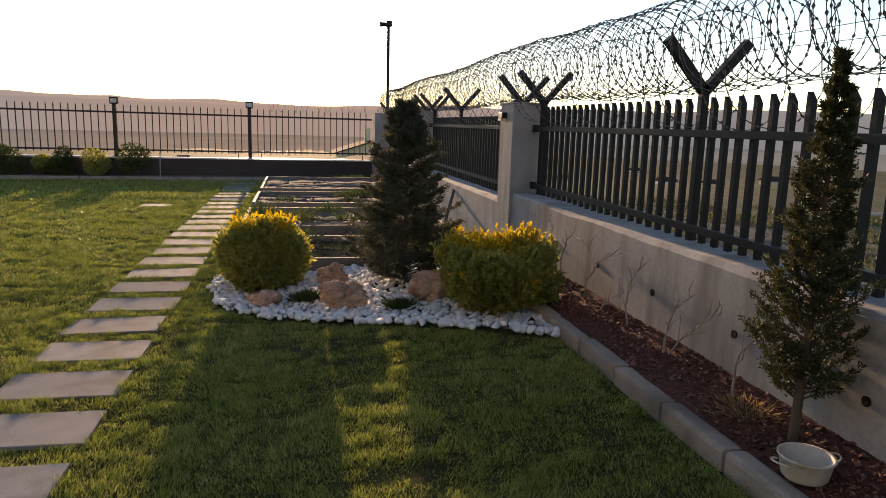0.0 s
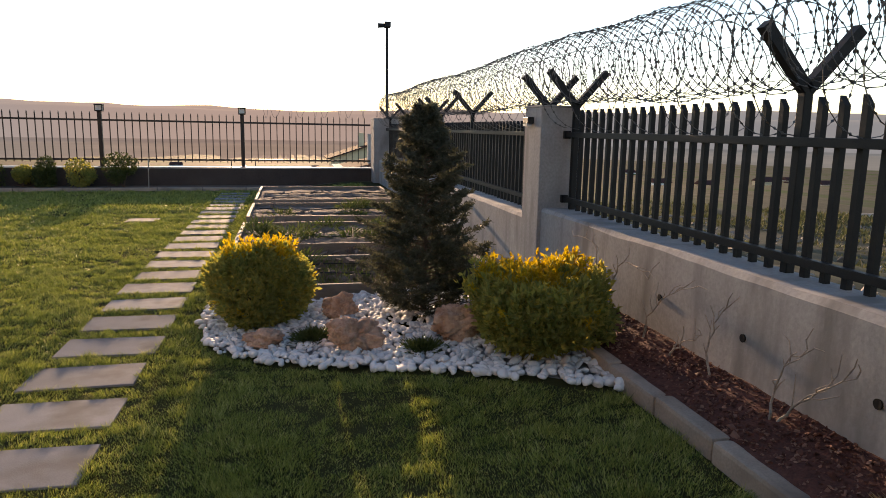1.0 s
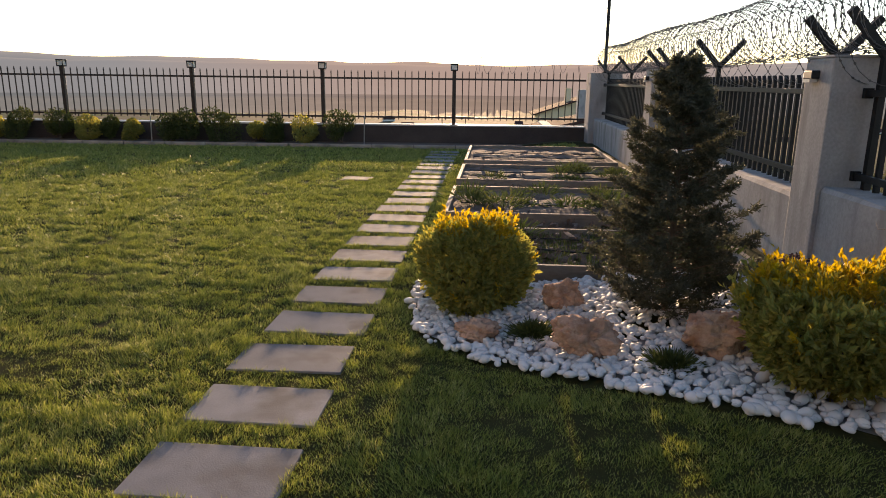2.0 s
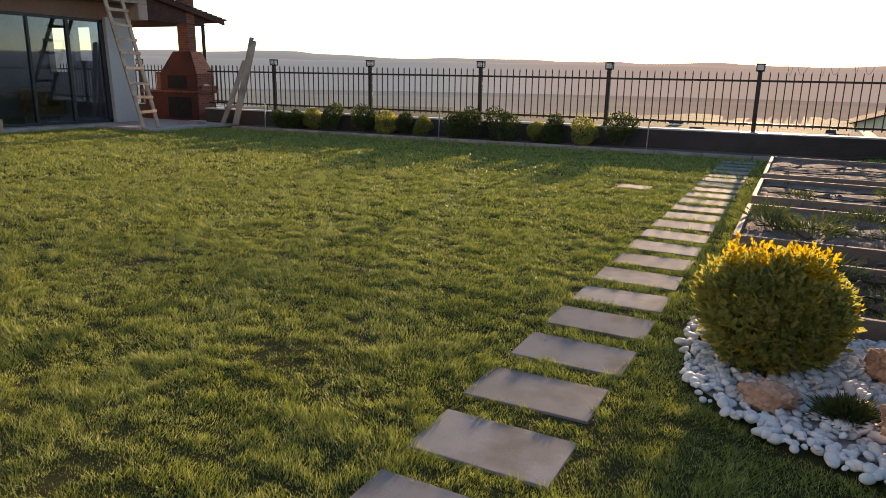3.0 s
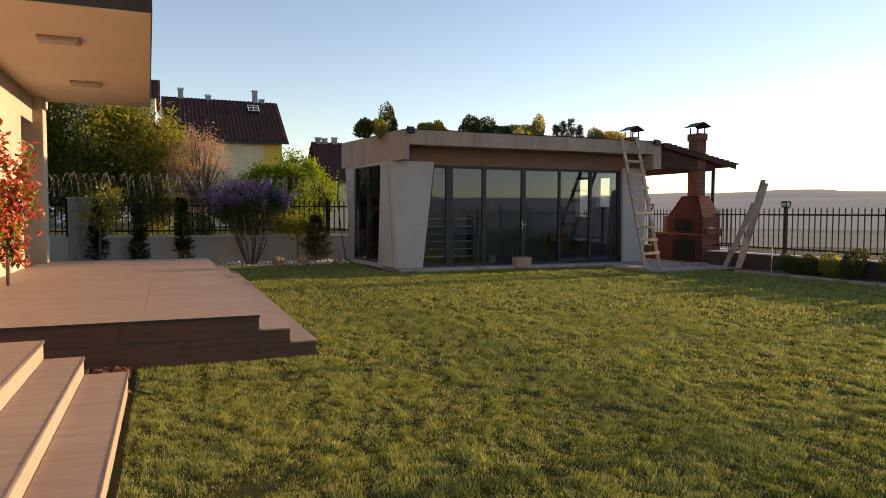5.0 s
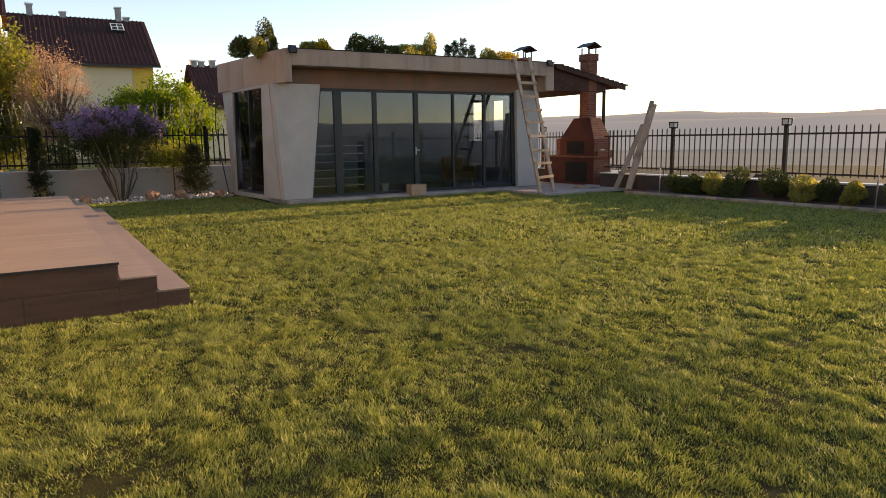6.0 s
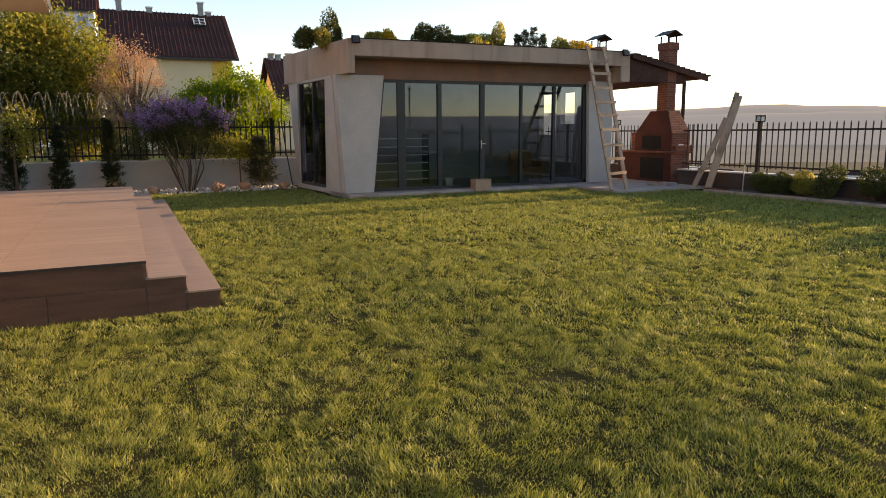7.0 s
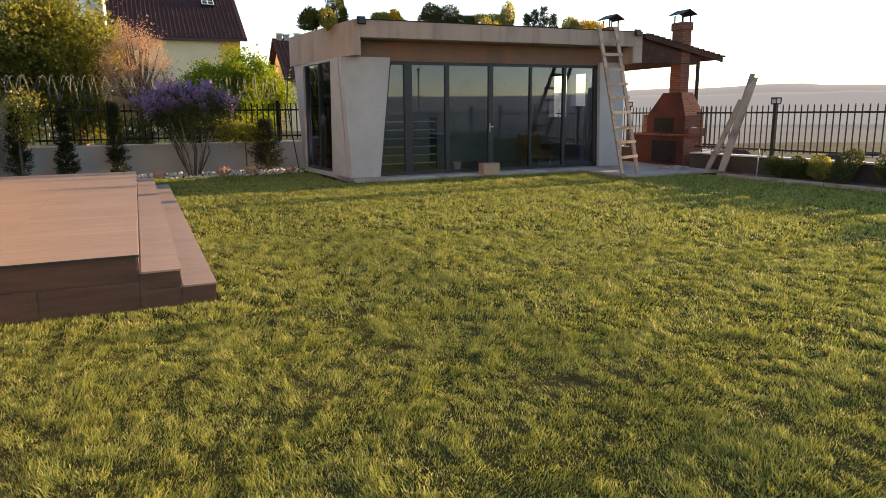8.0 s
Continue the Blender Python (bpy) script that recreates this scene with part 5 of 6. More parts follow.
def build_canopy():
    t = thing("canopy", (-19.5, 18.0, 0), "sloping dark canopy roof on thin posts beside the pavilion", "canopy")
    top = [(-17.85, 16.80, 3.84), (-17.85, 19.75, 3.27), (-21.6, 19.75, 3.27), (-21.6, 16.80, 3.84)]
    part("roof_deck", hexa([(x, y, z - 0.10) for x, y, z in top], top), M["roof_dark"], t)
    n = 14
    for k in range(n):
        y = 16.85 + (19.85 - 16.85) * k / n
        z = 3.84 - (y - 16.8) * 0.193
        part("roof_tile", hexa([(-17.80, y, z + 0.004), (-17.80, y + 0.25, z - 0.044), (-21.6, y + 0.25, z - 0.044), (-21.6, y, z + 0.004)], [(-17.80, y, z + 0.014), (-17.80, y + 0.25, z + 0.006), (-21.6, y + 0.25, z + 0.006), (-21.6, y, z + 0.014)]), M["roof_dark"], t)
    part("front_board", prism([(-17.84, 16.80), (-17.80, 16.80), (-17.80, 19.78), (-17.84, 19.78)], [3.70, 3.70, 3.10, 3.10], [3.835, 3.835, 3.26, 3.26]), M["roof_dark"], t, "brown fascia board")
    part("ceiling_panel", prism([(-17.9, 16.80), (-17.9, 19.0), (-21.5, 19.0), (-21.5, 16.80)], 3.03, 3.06), M["roof_dark"], t, "dark brown flat ceiling")
    part("gable_infill", prism([(-17.93, 16.80), (-17.93, 19.0), (-17.98, 19.0), (-17.98, 16.80)], 3.06, [3.74, 3.30, 3.30, 3.74]), M["roof_dark"], t)
    for x, y in ((-17.98, 18.98), (-21.3, 18.4)):
        part("post", box(x - 0.04, x + 0.04, y - 0.04, y + 0.04, 0.489 if y > 18.8 else -0.05, 3.05, 0.005), M["iron"], t)


build_canopy()


def build_barbecue():
    t = thing("barbecue", (-18.25, 18.35, 0.05), "red brick garden barbecue with tall hooded chimney", "barbecue")
    X0, X1, Y0, Y1 = -19.01, -17.37, 18.03, 18.73
    part("base", box(X0, X1, Y0, Y1, 0.0, 0.92, 0.012), M["brick"], t)
    part("front_plaster", box(X0 + 0.01, X1 - 0.02, Y0 - 0.025, Y0, 0.05, 1.52, 0.006), M["red_plaster"], t, "dark red plastered front")
    # No recess here: a flat black sheet carries the opening's shade.
    part("wood_store", box(X0 + 0.3, X1 - 0.3, Y0 - 0.035, Y0 - 0.025, 0.12, 0.78), M["soot_and_hole_shade"], t, "dark sheet standing for a shaded wood store opening")
    part("worktop", box(X0 - 0.9, X1 + 0.10, Y0 - 0.06, Y1 + 0.04, 0.92, 0.98, 0.012), M["brick"], t)
    part("side_counter", box(X0 - 0.85, X0, Y0 + 0.02, Y1, 0.0, 0.92, 0.012), M["red_plaster"], t)
    part("splash_back", box(X0 - 0.85, X0, Y1 - 0.15, Y1, 0.98, 1.55, 0.012), M["brick"], t)
    part("body", box(X0, X1, Y0, Y1, 0.98, 1.52, 0.012), M["brick"], t)
    # Flat sheet again, soot and inner shade together in its black colour.
    part("fire_opening", box(X0 + 0.35, X1 - 0.45, Y0 - 0.034, Y0 - 0.026, 1.05, 1.45), M["soot_and_hole_shade"], t, "black sheet standing for the sooty, shaded fire opening")
    cx, cy = -18.14, 18.43
    part("smoke_hood", hexa([(X0, Y0 - 0.01, 1.52), (X1, Y0 - 0.01, 1.52), (X1, Y1, 1.52), (X0, Y1, 1.52)], [(cx - 0.42, cy - 0.22, 2.2), (cx + 0.36, cy - 0.22, 2.2), (cx + 0.36, cy + 0.22, 2.2), (cx - 0.42, cy + 0.22, 2.2)]), M["brick"], t)
    part("hood_plaster", hexa([(X0 + 0.02, Y0 - 0.03, 1.52), (X1 - 0.02, Y0 - 0.03, 1.52), (X1 - 0.02, Y0, 1.52), (X0 + 0.02, Y0, 1.52)], [(cx - 0.40, cy - 0.245, 2.2), (cx + 0.33, cy - 0.245, 2.2), (cx + 0.33, cy - 0.215, 2.2), (cx - 0.40, cy - 0.215, 2.2)]), M["red_plaster"], t)
    part("chimney", box(cx - 0.22, cx + 0.22, cy - 0.17, cy + 0.17, 2.2, 4.0, 0.01), M["brick"], t)
    part("chimney_head", box(cx - 0.25, cx + 0.25, cy - 0.20, cy + 0.20, 4.0, 4.23, 0.012), M["brick"], t)
    hood(t, cx, cy, 4.23, 0.37, 0.20)
    part("switch_plate", box(X1, X1 + 0.012, 18.29, 18.47, 1.10, 1.19), M["white"], t, "white double socket")
    part("brick_ledge", box(X1, X1 + 0.12, 18.07, 18.71, 0.98, 1.16, 0.01), M["brick"], t)


build_barbecue()


def build_ladder():
    t = thing("wooden_ladder", (-16.05, 15.0, 0.05), "homemade raw timber ladder leaning against the roof", "ladder")
    fa, fb = Vector((-15.97, 14.72, 0.05)), Vector((-16.08, 15.30, 0.05))
    ta, tb = Vector((-17.86, 15.22, 3.98)), Vector((-17.86, 15.78, 3.98))
    for p, q in ((fa, ta), (fb, tb)):
        part("rail", beam(p, q, 0.05, 0.10, (0, 1, 0)), M["wood"], t)
    for k in range(9):
        f = 0.11 + k * 0.098
        a, b = fa.lerp(ta, f), fb.lerp(tb, f)
        d = (b - a).normalized() * (0.045 + 0.02 * (k % 3))
        a, b = a + Vector((0, 0, 0.02 * math.sin(k * 2.1))), b + Vector((0, 0, 0.02 * math.cos(k * 1.7)))
        part("rung", beam(a - d + Vector((0.05, 0, 0)), b + d + Vector((0.05, 0, 0)), 0.03, 0.075), M["wood"], t)


build_ladder()
for k, (p, q, w) in enumerate((((-15.42, 17.55, 0.0), (-15.06, 18.12, 2.50), 0.21), ((-15.56, 17.66, 0.0), (-15.20, 18.2, 2.60), 0.14), ((-15.98, 17.62, 0.05), (-15.44, 18.12, 1.93), 0.16), ((-15.95, 17.70, 0.52), (-15.40, 17.72, 0.60), 0.09))):
    t = thing("timber_plank", p, "rough timber plank leaning upright against the railing", "plank", "planks leaning on the railing")
    part("board", beam(p, q, w, 0.04, (0, 1, 0)), M["wood"], t)
for k, (x, y, w, d, h, m, lab) in enumerate(((-16.6, 17.2, 0.5, 0.25, 0.09, "concrete", "broken pale slab piece lying on the patio"), (-16.9, 17.0, 0.3, 0.3, 0.05, "card", "flattened cardboard piece lying on the patio"), (-14.8, 17.35, 0.5, 0.3, 0.06, "slab", "grey flat stone lying on the grass"), (-14.4, 17.3, 0.35, 0.25, 0.05, "slab", "small grey stone lying on the grass"), (-15.1, 17.5, 0.6, 0.2, 0.09, "brick", "row of loose red bricks by the planks"))):
    t = thing("loose_slab", (x, y, 0.05 if x < -15.9 else 0.0), lab, "rubble", "odds and ends by the patio")
    z = 0.05 if x < -15.9 else -0.03
    part("piece", box(x - w / 2, x + w / 2, y - d / 2, y + d / 2, z, z + h, 0.012), M[m], t)

# ---- hedge bed by the far railing ----
def bed_front(x):
    return 17.62 + 0.045 * (x + 3.7)


kerb2 = thing("kerb", (-8, 17.4, 0), "low stone edging of the hedge bed", "kerb", kind="structure")
kerb2_me = mesh_of("edging_stone", box(-0.49, 0.49, -0.05, 0.05, -0.1, 0.06, 0.01), M["kerb"])
for k in range(17):
    x = 1.4 - k * 1.0
    piece("edging_stone", kerb2_me, pose(x, bed_front(x), 0, 0, 0, 2.6), kerb2)
bm = prism([(-15.0, bed_front(-15.0) + 0.03), (1.95, bed_front(1.95) + 0.03), (1.95, 18.83), (-15.0, 18.0)], -0.1, 0.03)
tagged(part("soil", bm, M["soil"]), "dark soil of the hedge bed", "soil", kind="structure")
HEDGE = ((-3.95, 0.46, 0.74, "box"), (-4.85, 0.33, 0.50, "euonymus"), (-5.55, 0.28, 0.60, "box"), (-6.1, 0.34, 0.46, "euonymus"), (-7.0, 0.48, 0.76, "box"), (-7.75, 0.42, 0.7, "box"), (-8.15, 0.35, 0.6, "box"), (-9.1, 0.32, 0.58, "euonymus"), (-9.7, 0.3, 0.52, "box"), (-10.3, 0.34, 0.5, "euonymus"), (-11.0, 0.45, 0.68, "box"), (-11.95, 0.42, 0.68, "box"), (-12.7, 0.3, 0.52, "euonymus"), (-13.1, 0.32, 0.52, "box"), (-13.7, 0.34, 0.5, "box"))
for k, (x, r, h, m) in enumerate(HEDGE):
    r, h = r * 0.84, h * 0.95
    shrub("hedge_shrub", x, bed_front(x) + 0.55, 0.02, r, h, 2600, M[m], "clipped dark green shrub in the hedge bed" if m == "box" else "small yellow-green shrub in the hedge bed", 400 + k, 0.055, "shrub", "shrubs along the railing", 22, 0.5)
for k, x in enumerate((-3.35, -8.6, -14.2)):
    t = thing("garden_stake", (x, bed_front(x) + 0.35, 0), "thin metal stake standing in the hedge bed", "stake", "stakes in the hedge bed")
    part("rod", tube([(x, bed_front(x) + 0.35, -0.05), (x + 0.02, bed_front(x) + 0.35, 0.72)], 0.014, 6), M["steel"], t)


# ---- the house's terrace and entrance steps ----
def tiled(parent, nm, x0, x1, y0, y1, z, tx, ty, thick, mat):
    """Tiles laid side by side with thin joints."""
    nx, ny = max(1, round((x1 - x0) / tx)), max(1, round((y1 - y0) / ty))
    dx, dy = (x1 - x0) / nx, (y1 - y0) / ny
    me = mesh_of(nm, box(-dx / 2 + 0.0012, dx / 2 - 0.0012, -dy / 2 + 0.0012, dy / 2 - 0.0012, -thick, 0, 0.001), mat)
    for i in range(nx):
        for j in range(ny):
            piece(nm, me, Matrix.Translation((x0 + (i + 0.5) * dx, y0 + (j + 0.5) * dy, z)), parent)


terrace = thing("terrace", (-13.3, 1.5, 0), "raised terrace of beige tiles with two side steps", "terrace")
TX0, TX1 = -18.2, -8.13
part("core", box(TX0, TX1 - 0.015, -0.4, 3.18, -0.1, 0.462), M["concrete"], terrace)
part("step_core", box(TX0, TX1 - 0.015, 3.18, 3.52, -0.1, 0.302), M["concrete"], terrace)
part("step_core", box(TX0, TX1 - 0.015, 3.52, 3.82, -0.1, 0.142), M["concrete"], terrace)
tiled(terrace, "floor_plank", TX0, TX1 + 0.02, -0.4, 3.20, 0.48, 0.2, 1.2, 0.018, M["tile"])
tiled(terrace, "step_tile", TX0, TX1 + 0.02, 3.205, 3.54, 0.32, 1.2, 0.4, 0.018, M["tile"])
tiled(terrace, "step_tile", TX0, TX1 + 0.02, 3.545, 3.84, 0.16, 1.2, 0.4, 0.018, M["tile"])
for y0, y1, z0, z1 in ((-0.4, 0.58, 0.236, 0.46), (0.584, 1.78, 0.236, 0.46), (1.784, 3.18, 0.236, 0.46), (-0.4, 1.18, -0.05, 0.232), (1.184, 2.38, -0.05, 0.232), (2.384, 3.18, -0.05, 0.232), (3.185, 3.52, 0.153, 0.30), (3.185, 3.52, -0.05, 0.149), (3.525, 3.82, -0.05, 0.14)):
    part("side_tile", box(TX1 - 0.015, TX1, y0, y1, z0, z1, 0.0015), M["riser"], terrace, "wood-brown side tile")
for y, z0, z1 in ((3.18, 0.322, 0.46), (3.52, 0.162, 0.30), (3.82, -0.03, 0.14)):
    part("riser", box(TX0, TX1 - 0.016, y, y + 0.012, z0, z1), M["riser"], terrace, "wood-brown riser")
part("edge_strip", box(TX1 + 0.02, TX1 + 0.03, -0.4, 3.2, 0.458, 0.482), M["frame"], terrace, "thin dark edge strip")

stairs = thing("entrance_steps", (-5.0, 1.0, 0), "beige tiled entrance steps with metal nosings", "steps")
SX0, SX1 = -7.13, -2.9
for k, (ye, z) in enumerate(((1.24, 0.50), (1.55, 0.335), (1.905, 0.17))):
    yb = -0.4 if k == 0 else (1.24, 1.55)[k - 1]
    part("step_core", box(SX0 + 0.01, SX1, yb, ye - 0.012, -0.1, z - 0.018), M["concrete"], stairs)
    tiled(stairs, "tread_tile", SX0, SX1, yb if k == 0 else yb + 0.001, ye, z, 1.2, 0.9, 0.018, M["tile"])
    part("riser_tile", box(SX0 + 0.01, SX1, ye - 0.012, ye - 0.002, z - (0.165 if k < 2 else 0.2), z - 0.019), M["tile"], stairs)
    part("nosing", box(SX0, SX1, ye, ye + 0.008, z - 0.022, z + 0.002), M["steel"], stairs, "metal nosing strip")
soil_sheet("soil", -8.13, -7.14, -0.4, 1.9, 0.0, 0.0, M["mulch"], "small bed of red mulch between steps and terrace", 0.02)
scatter_chips("bark_chips", 1500, (-8.1, -7.08, 0.6, 1.88), 0.018, M["chip"], lambda x, y: np.full(len(x), 0.005), "dark red bark chips beside the steps", 23)
hose = thing("garden_hose", (-7.1, 1.8, 0), "grey garden hose end lying by the steps", "hose")
part("hose", tube([(-7.5, 1.98, 0.02), (-7.2, 2.0, 0.05), (-6.98, 1.97, 0.02), (-6.9, 2.1, 0.0)], 0.012, 6), M["black_tube"], hose, smooth=True)


def build_house():
    t = thing("house", (-11, -5, 0), "modern house with warm rendered walls and overhanging storey", "house")
    part("wall", box(-16.3, -3.2, -9, -0.42, -0.1, 4.13), M["render"], t)
    part("wall", box(-19.8, -16.3, -9, -1.6, -0.1, 4.13), M["render"], t)
    part("pillar", box(-18.1, -17.62, -0.72, -0.22, 0.0, 4.128, 0.01), M["render"], t, "square rendered pillar")
    part("lintel", box(-17.62, -16.3, -0.62, -0.42, 3.55, 4.128), M["render"], t)
    w = part("window", box(-19.2, -16.31, -1.6, -1.56, 0.6, 3.0), M["glass"], t)
    part("window_frame", box(-19.2, -16.31, -1.56, -1.50, 1.72, 1.80), M["white"], w)
    for x in (-19.2, -17.8, -16.37):
        part("window_frame", box(x, x + 0.06, -1.56, -1.50, 0.6, 3.0), M["white"], w)
    # overhanging upper storey
    NEAR, FAR = 2.13, 1.94

    def front(back):
        """The upper storey's plan, whose garden side runs slightly askew."""
        return [(-18.4, -0.42), (-9.92, -0.42), (-9.92, NEAR - back), (-18.4, FAR - back)]
    part("soffit", prism(front(0.02), 4.13, 4.16), M["soffit"], t, "cream painted soffit")
    part("overhang", prism(front(0.03), 4.16, 7.2), M["render"], t)
    part("cladding", box(-9.92, -9.89, -0.42, NEAR, 4.145, 7.2), M["dark_panel"], t, "charcoal cladding")
    part("cladding", prism([(-18.4, FAR - 0.028), (-9.921, NEAR - 0.028), (-9.921, NEAR), (-18.4, FAR)], 4.145, 7.2), M["dark_panel"], t)
    part("upper_storey", box(-19.8, -3.2, -9, -0.42, 4.13, 7.2), M["render"], t)
    part("roof_slab", prism([(-19.9, -9.4), (-2.9, -9.4), (-2.9, -0.3), (-9.8, -0.3), (-9.8, NEAR + 0.02), (-18.5, FAR + 0.02), (-19.9, -0.3)], 7.2, 7.45), M["dark_panel"], t)
    for x in (-11.75, -15.4):
        l = part("ceiling_light", box(x - 0.16, x + 0.16, 0.58, 1.12, 4.07, 4.13, 0.015), M["fascia"], t, "grey strip light under the soffit")
        part("diffuser", box(x - 0.12, x + 0.12, 0.62, 1.08, 4.06, 4.07), M["led"], l)


build_house()

# ---- west boundary ----
WX = -23.6
wall_w = low_wall_y("wall_west", WX - 0.3, WX, -8.0, 18.0, 0.86, "pale concrete low wall behind the gravel border")
wall_w.data.materials[0] = M["plaster"]
PICK_W = picket_mesh("picket", 0.035, 0.92, 2.04, 0.06, M["iron"], False)


def west_bay(y0, y1):
    t = thing("iron_fence", (WX - 0.15, y0, 0.86), "black iron railing on the pale boundary wall", "fence", "west railing bays")
    for z in (1.02, 1.82):
        part("rail", box(WX - 0.17, WX - 0.13, y0, y1, z - 0.025, z + 0.025), M["iron"], t)
    for y in np.arange(y0 + 0.08, y1 - 0.04, 0.17):
        piece("picket", PICK_W, Matrix.Translation((WX - 0.15, y, 0)), t)
    for y in (y0 + 0.02, y1 - 0.02):
        part("post", box(WX - 0.19, WX - 0.11, y - 0.03, y + 0.03, 0.84, 2.1), M["iron"], t)


for y0, y1 in ((-3.3, -0.52), (0.22, 2.6), (2.6, 5.0), (5.0, 7.4), (7.4, 9.8)):
    west_bay(y0, y1)
c = thing("fence_column", (WX - 0.15, -0.15, 0), "square concrete column of the boundary fence", "column", "concrete fence columns")
part("shaft", box(WX - 0.4, WX + 0.04, -0.49, 0.19, -0.1, 2.0, 0.015), M["concrete"], c)
part("cap", box(WX - 0.44, WX + 0.08, -0.53, 0.23, 2.0, 2.05, 0.01), M["concrete"], c)
rw = thing("razor_wire", (WX - 0.15, -3, 2.1), "pale coiled razor wire above the boundary railing", "razor wire", "razor wire coils")
rng_w = np.random.default_rng(33)
for r, pitch in ((0.36, 0.26), (0.34, 0.34)):
    pts = helix(-3.2, 7.4, WX - 0.15, 2.42, r, pitch, rng_w, 0.07)
    mesh_part("coil", mesh_arrays("coil", *wire_arrays(pts, 0.007), M["wire"], True), rw)
pts = helix(-0.9, 1.9, 0, 1.95, 0.2, 0.31, rng_w, 0.05)
far_coil = thing("razor_wire", (0.3, 18.9, 1.7), "thin razor wire coil above the railing corner", "razor wire", "razor wire coils")
mesh_part("coil", mesh_arrays("coil", *wire_arrays(np.stack([pts[:, 1], 18.9 + pts[:, 0], pts[:, 2]], 1), 0.004), M["wire"], True), far_coil)


def pebble_border():
    rng = np.random.default_rng(9)
    n = 1500
    x, y = rng.uniform(-23.5, -21.6, n), rng.uniform(-0.5, 7.8, n)
    keep = x < -21.8 - 0.25 * np.sin(y * 0.9)
    ico = bmesh.new()
    bmesh.ops.create_icosphere(ico, subdivisions=1, radius=1)
    ico.verts.ensure_lookup_table()
    bv, bf = np.array([v.co[:] for v in ico.verts]), np.array([[v.index for v in f.verts] for f in ico.faces])
    ico.free()
    x, y = x[keep], y[keep]
    n = len(x)
    s = 0.024 * rng.lognormal(0, 0.35, n)
    v = bv[None] * s[:, None, None] * rng.uniform(0.7, 1.3, (n, 1, 3))
    v = (v + np.stack([x, y, s * 0.5 - 0.02], 1)[:, None, :]).reshape(-1, 3)
    tagged(new("pebbles", mesh_arrays("pebbles", v, (np.arange(n)[:, None, None] * len(bv) + bf[None]).reshape(-1, 3), M["pebble"], True)), "white pebbles along the boundary wall", "gravel", kind="stuff")


pebble_border()
for k, y in enumerate((0.33, 1.46, 2.74)):
    conifer("cypress", -23.1, y, 0.0, (2.0, 1.95, 2.05)[k], 0.25, 8000, M["cypress"], "slim dark cypress before the boundary wall", 520 + k, 0.07, 0.018, 0.35, 0.0, 0.03, "tree", "cypresses by the wall", dense=False)
for k, (y, w) in enumerate(((3.75, 0.3), (5.45, 0.42), (6.2, 0.36), (7.35, 0.3))):
    rock(-21.95, y, w, w * 0.9, w * 0.7, 31 + k, "small pink tufa rock on the white border pebbles")
conifer("juniper", -22.6, 6.8, 0.0, 1.5, 0.55, 9000, M["thuja"], "spreading dark juniper on the pebble border", 530, 0.08, 0.018, 0.45, 0.0, 0.02, "shrub", dense=False)


def tree(name, x, y, z, trunk_h, crown, n, mat, label, seed, leaf, r0=0.12, clumps=26, category="tree", limbs=9, spray=0.3, skirt=0.35):
    """A trunk with limbs and a crown of many small clumps of leaves."""
    rng = np.random.default_rng(seed)
    t = thing(name, (x, y, z), label, category)
    top = Vector((x, y, z + trunk_h))
    part("trunk", tube([(x, y, z - 0.2), (x + 0.03, y, z + trunk_h * 0.5), top], [r0 * 1.2, r0 * 0.9, r0 * 0.7], 8), M["bark"], t)
    cx, cy, cz = x, y, z + trunk_h + crown[2] * 0.62
    cl, _ = blob_points(rng, clumps, (cx, cy, cz), crown, 5, 0.35, 0, 0.3)
    for p in cl[:limbs]:
        e = Vector(p)
        part("limb", tube([top - Vector((0, 0, trunk_h * 0.25 * rng.random())), top.lerp(e, 0.5) + Vector(rng.normal(size=3) * 0.08), e], [r0 * 0.5, r0 * 0.3, r0 * 0.1], 5), M["bark"], t)
    per = n // clumps
    size = np.array(crown) * spray
    at = (cl[:, None, :] + rng.normal(size=(clumps, per, 3)) * size * rng.uniform(0.6, 1.2, (clumps, 1, 1))).reshape(-1, 3)
    at[:, 2] = np.maximum(at[:, 2], z + trunk_h * skirt)
    m = len(at)
    mesh_part("crown", leaves("crown", at, rng.normal(size=(m, 3)) + np.array([0, 0, 0.3]), leaf * rng.uniform(0.6, 1.4, m), leaf * 0.6 * rng.uniform(0.6, 1.3, m), mat, rng), t)
    return t, at


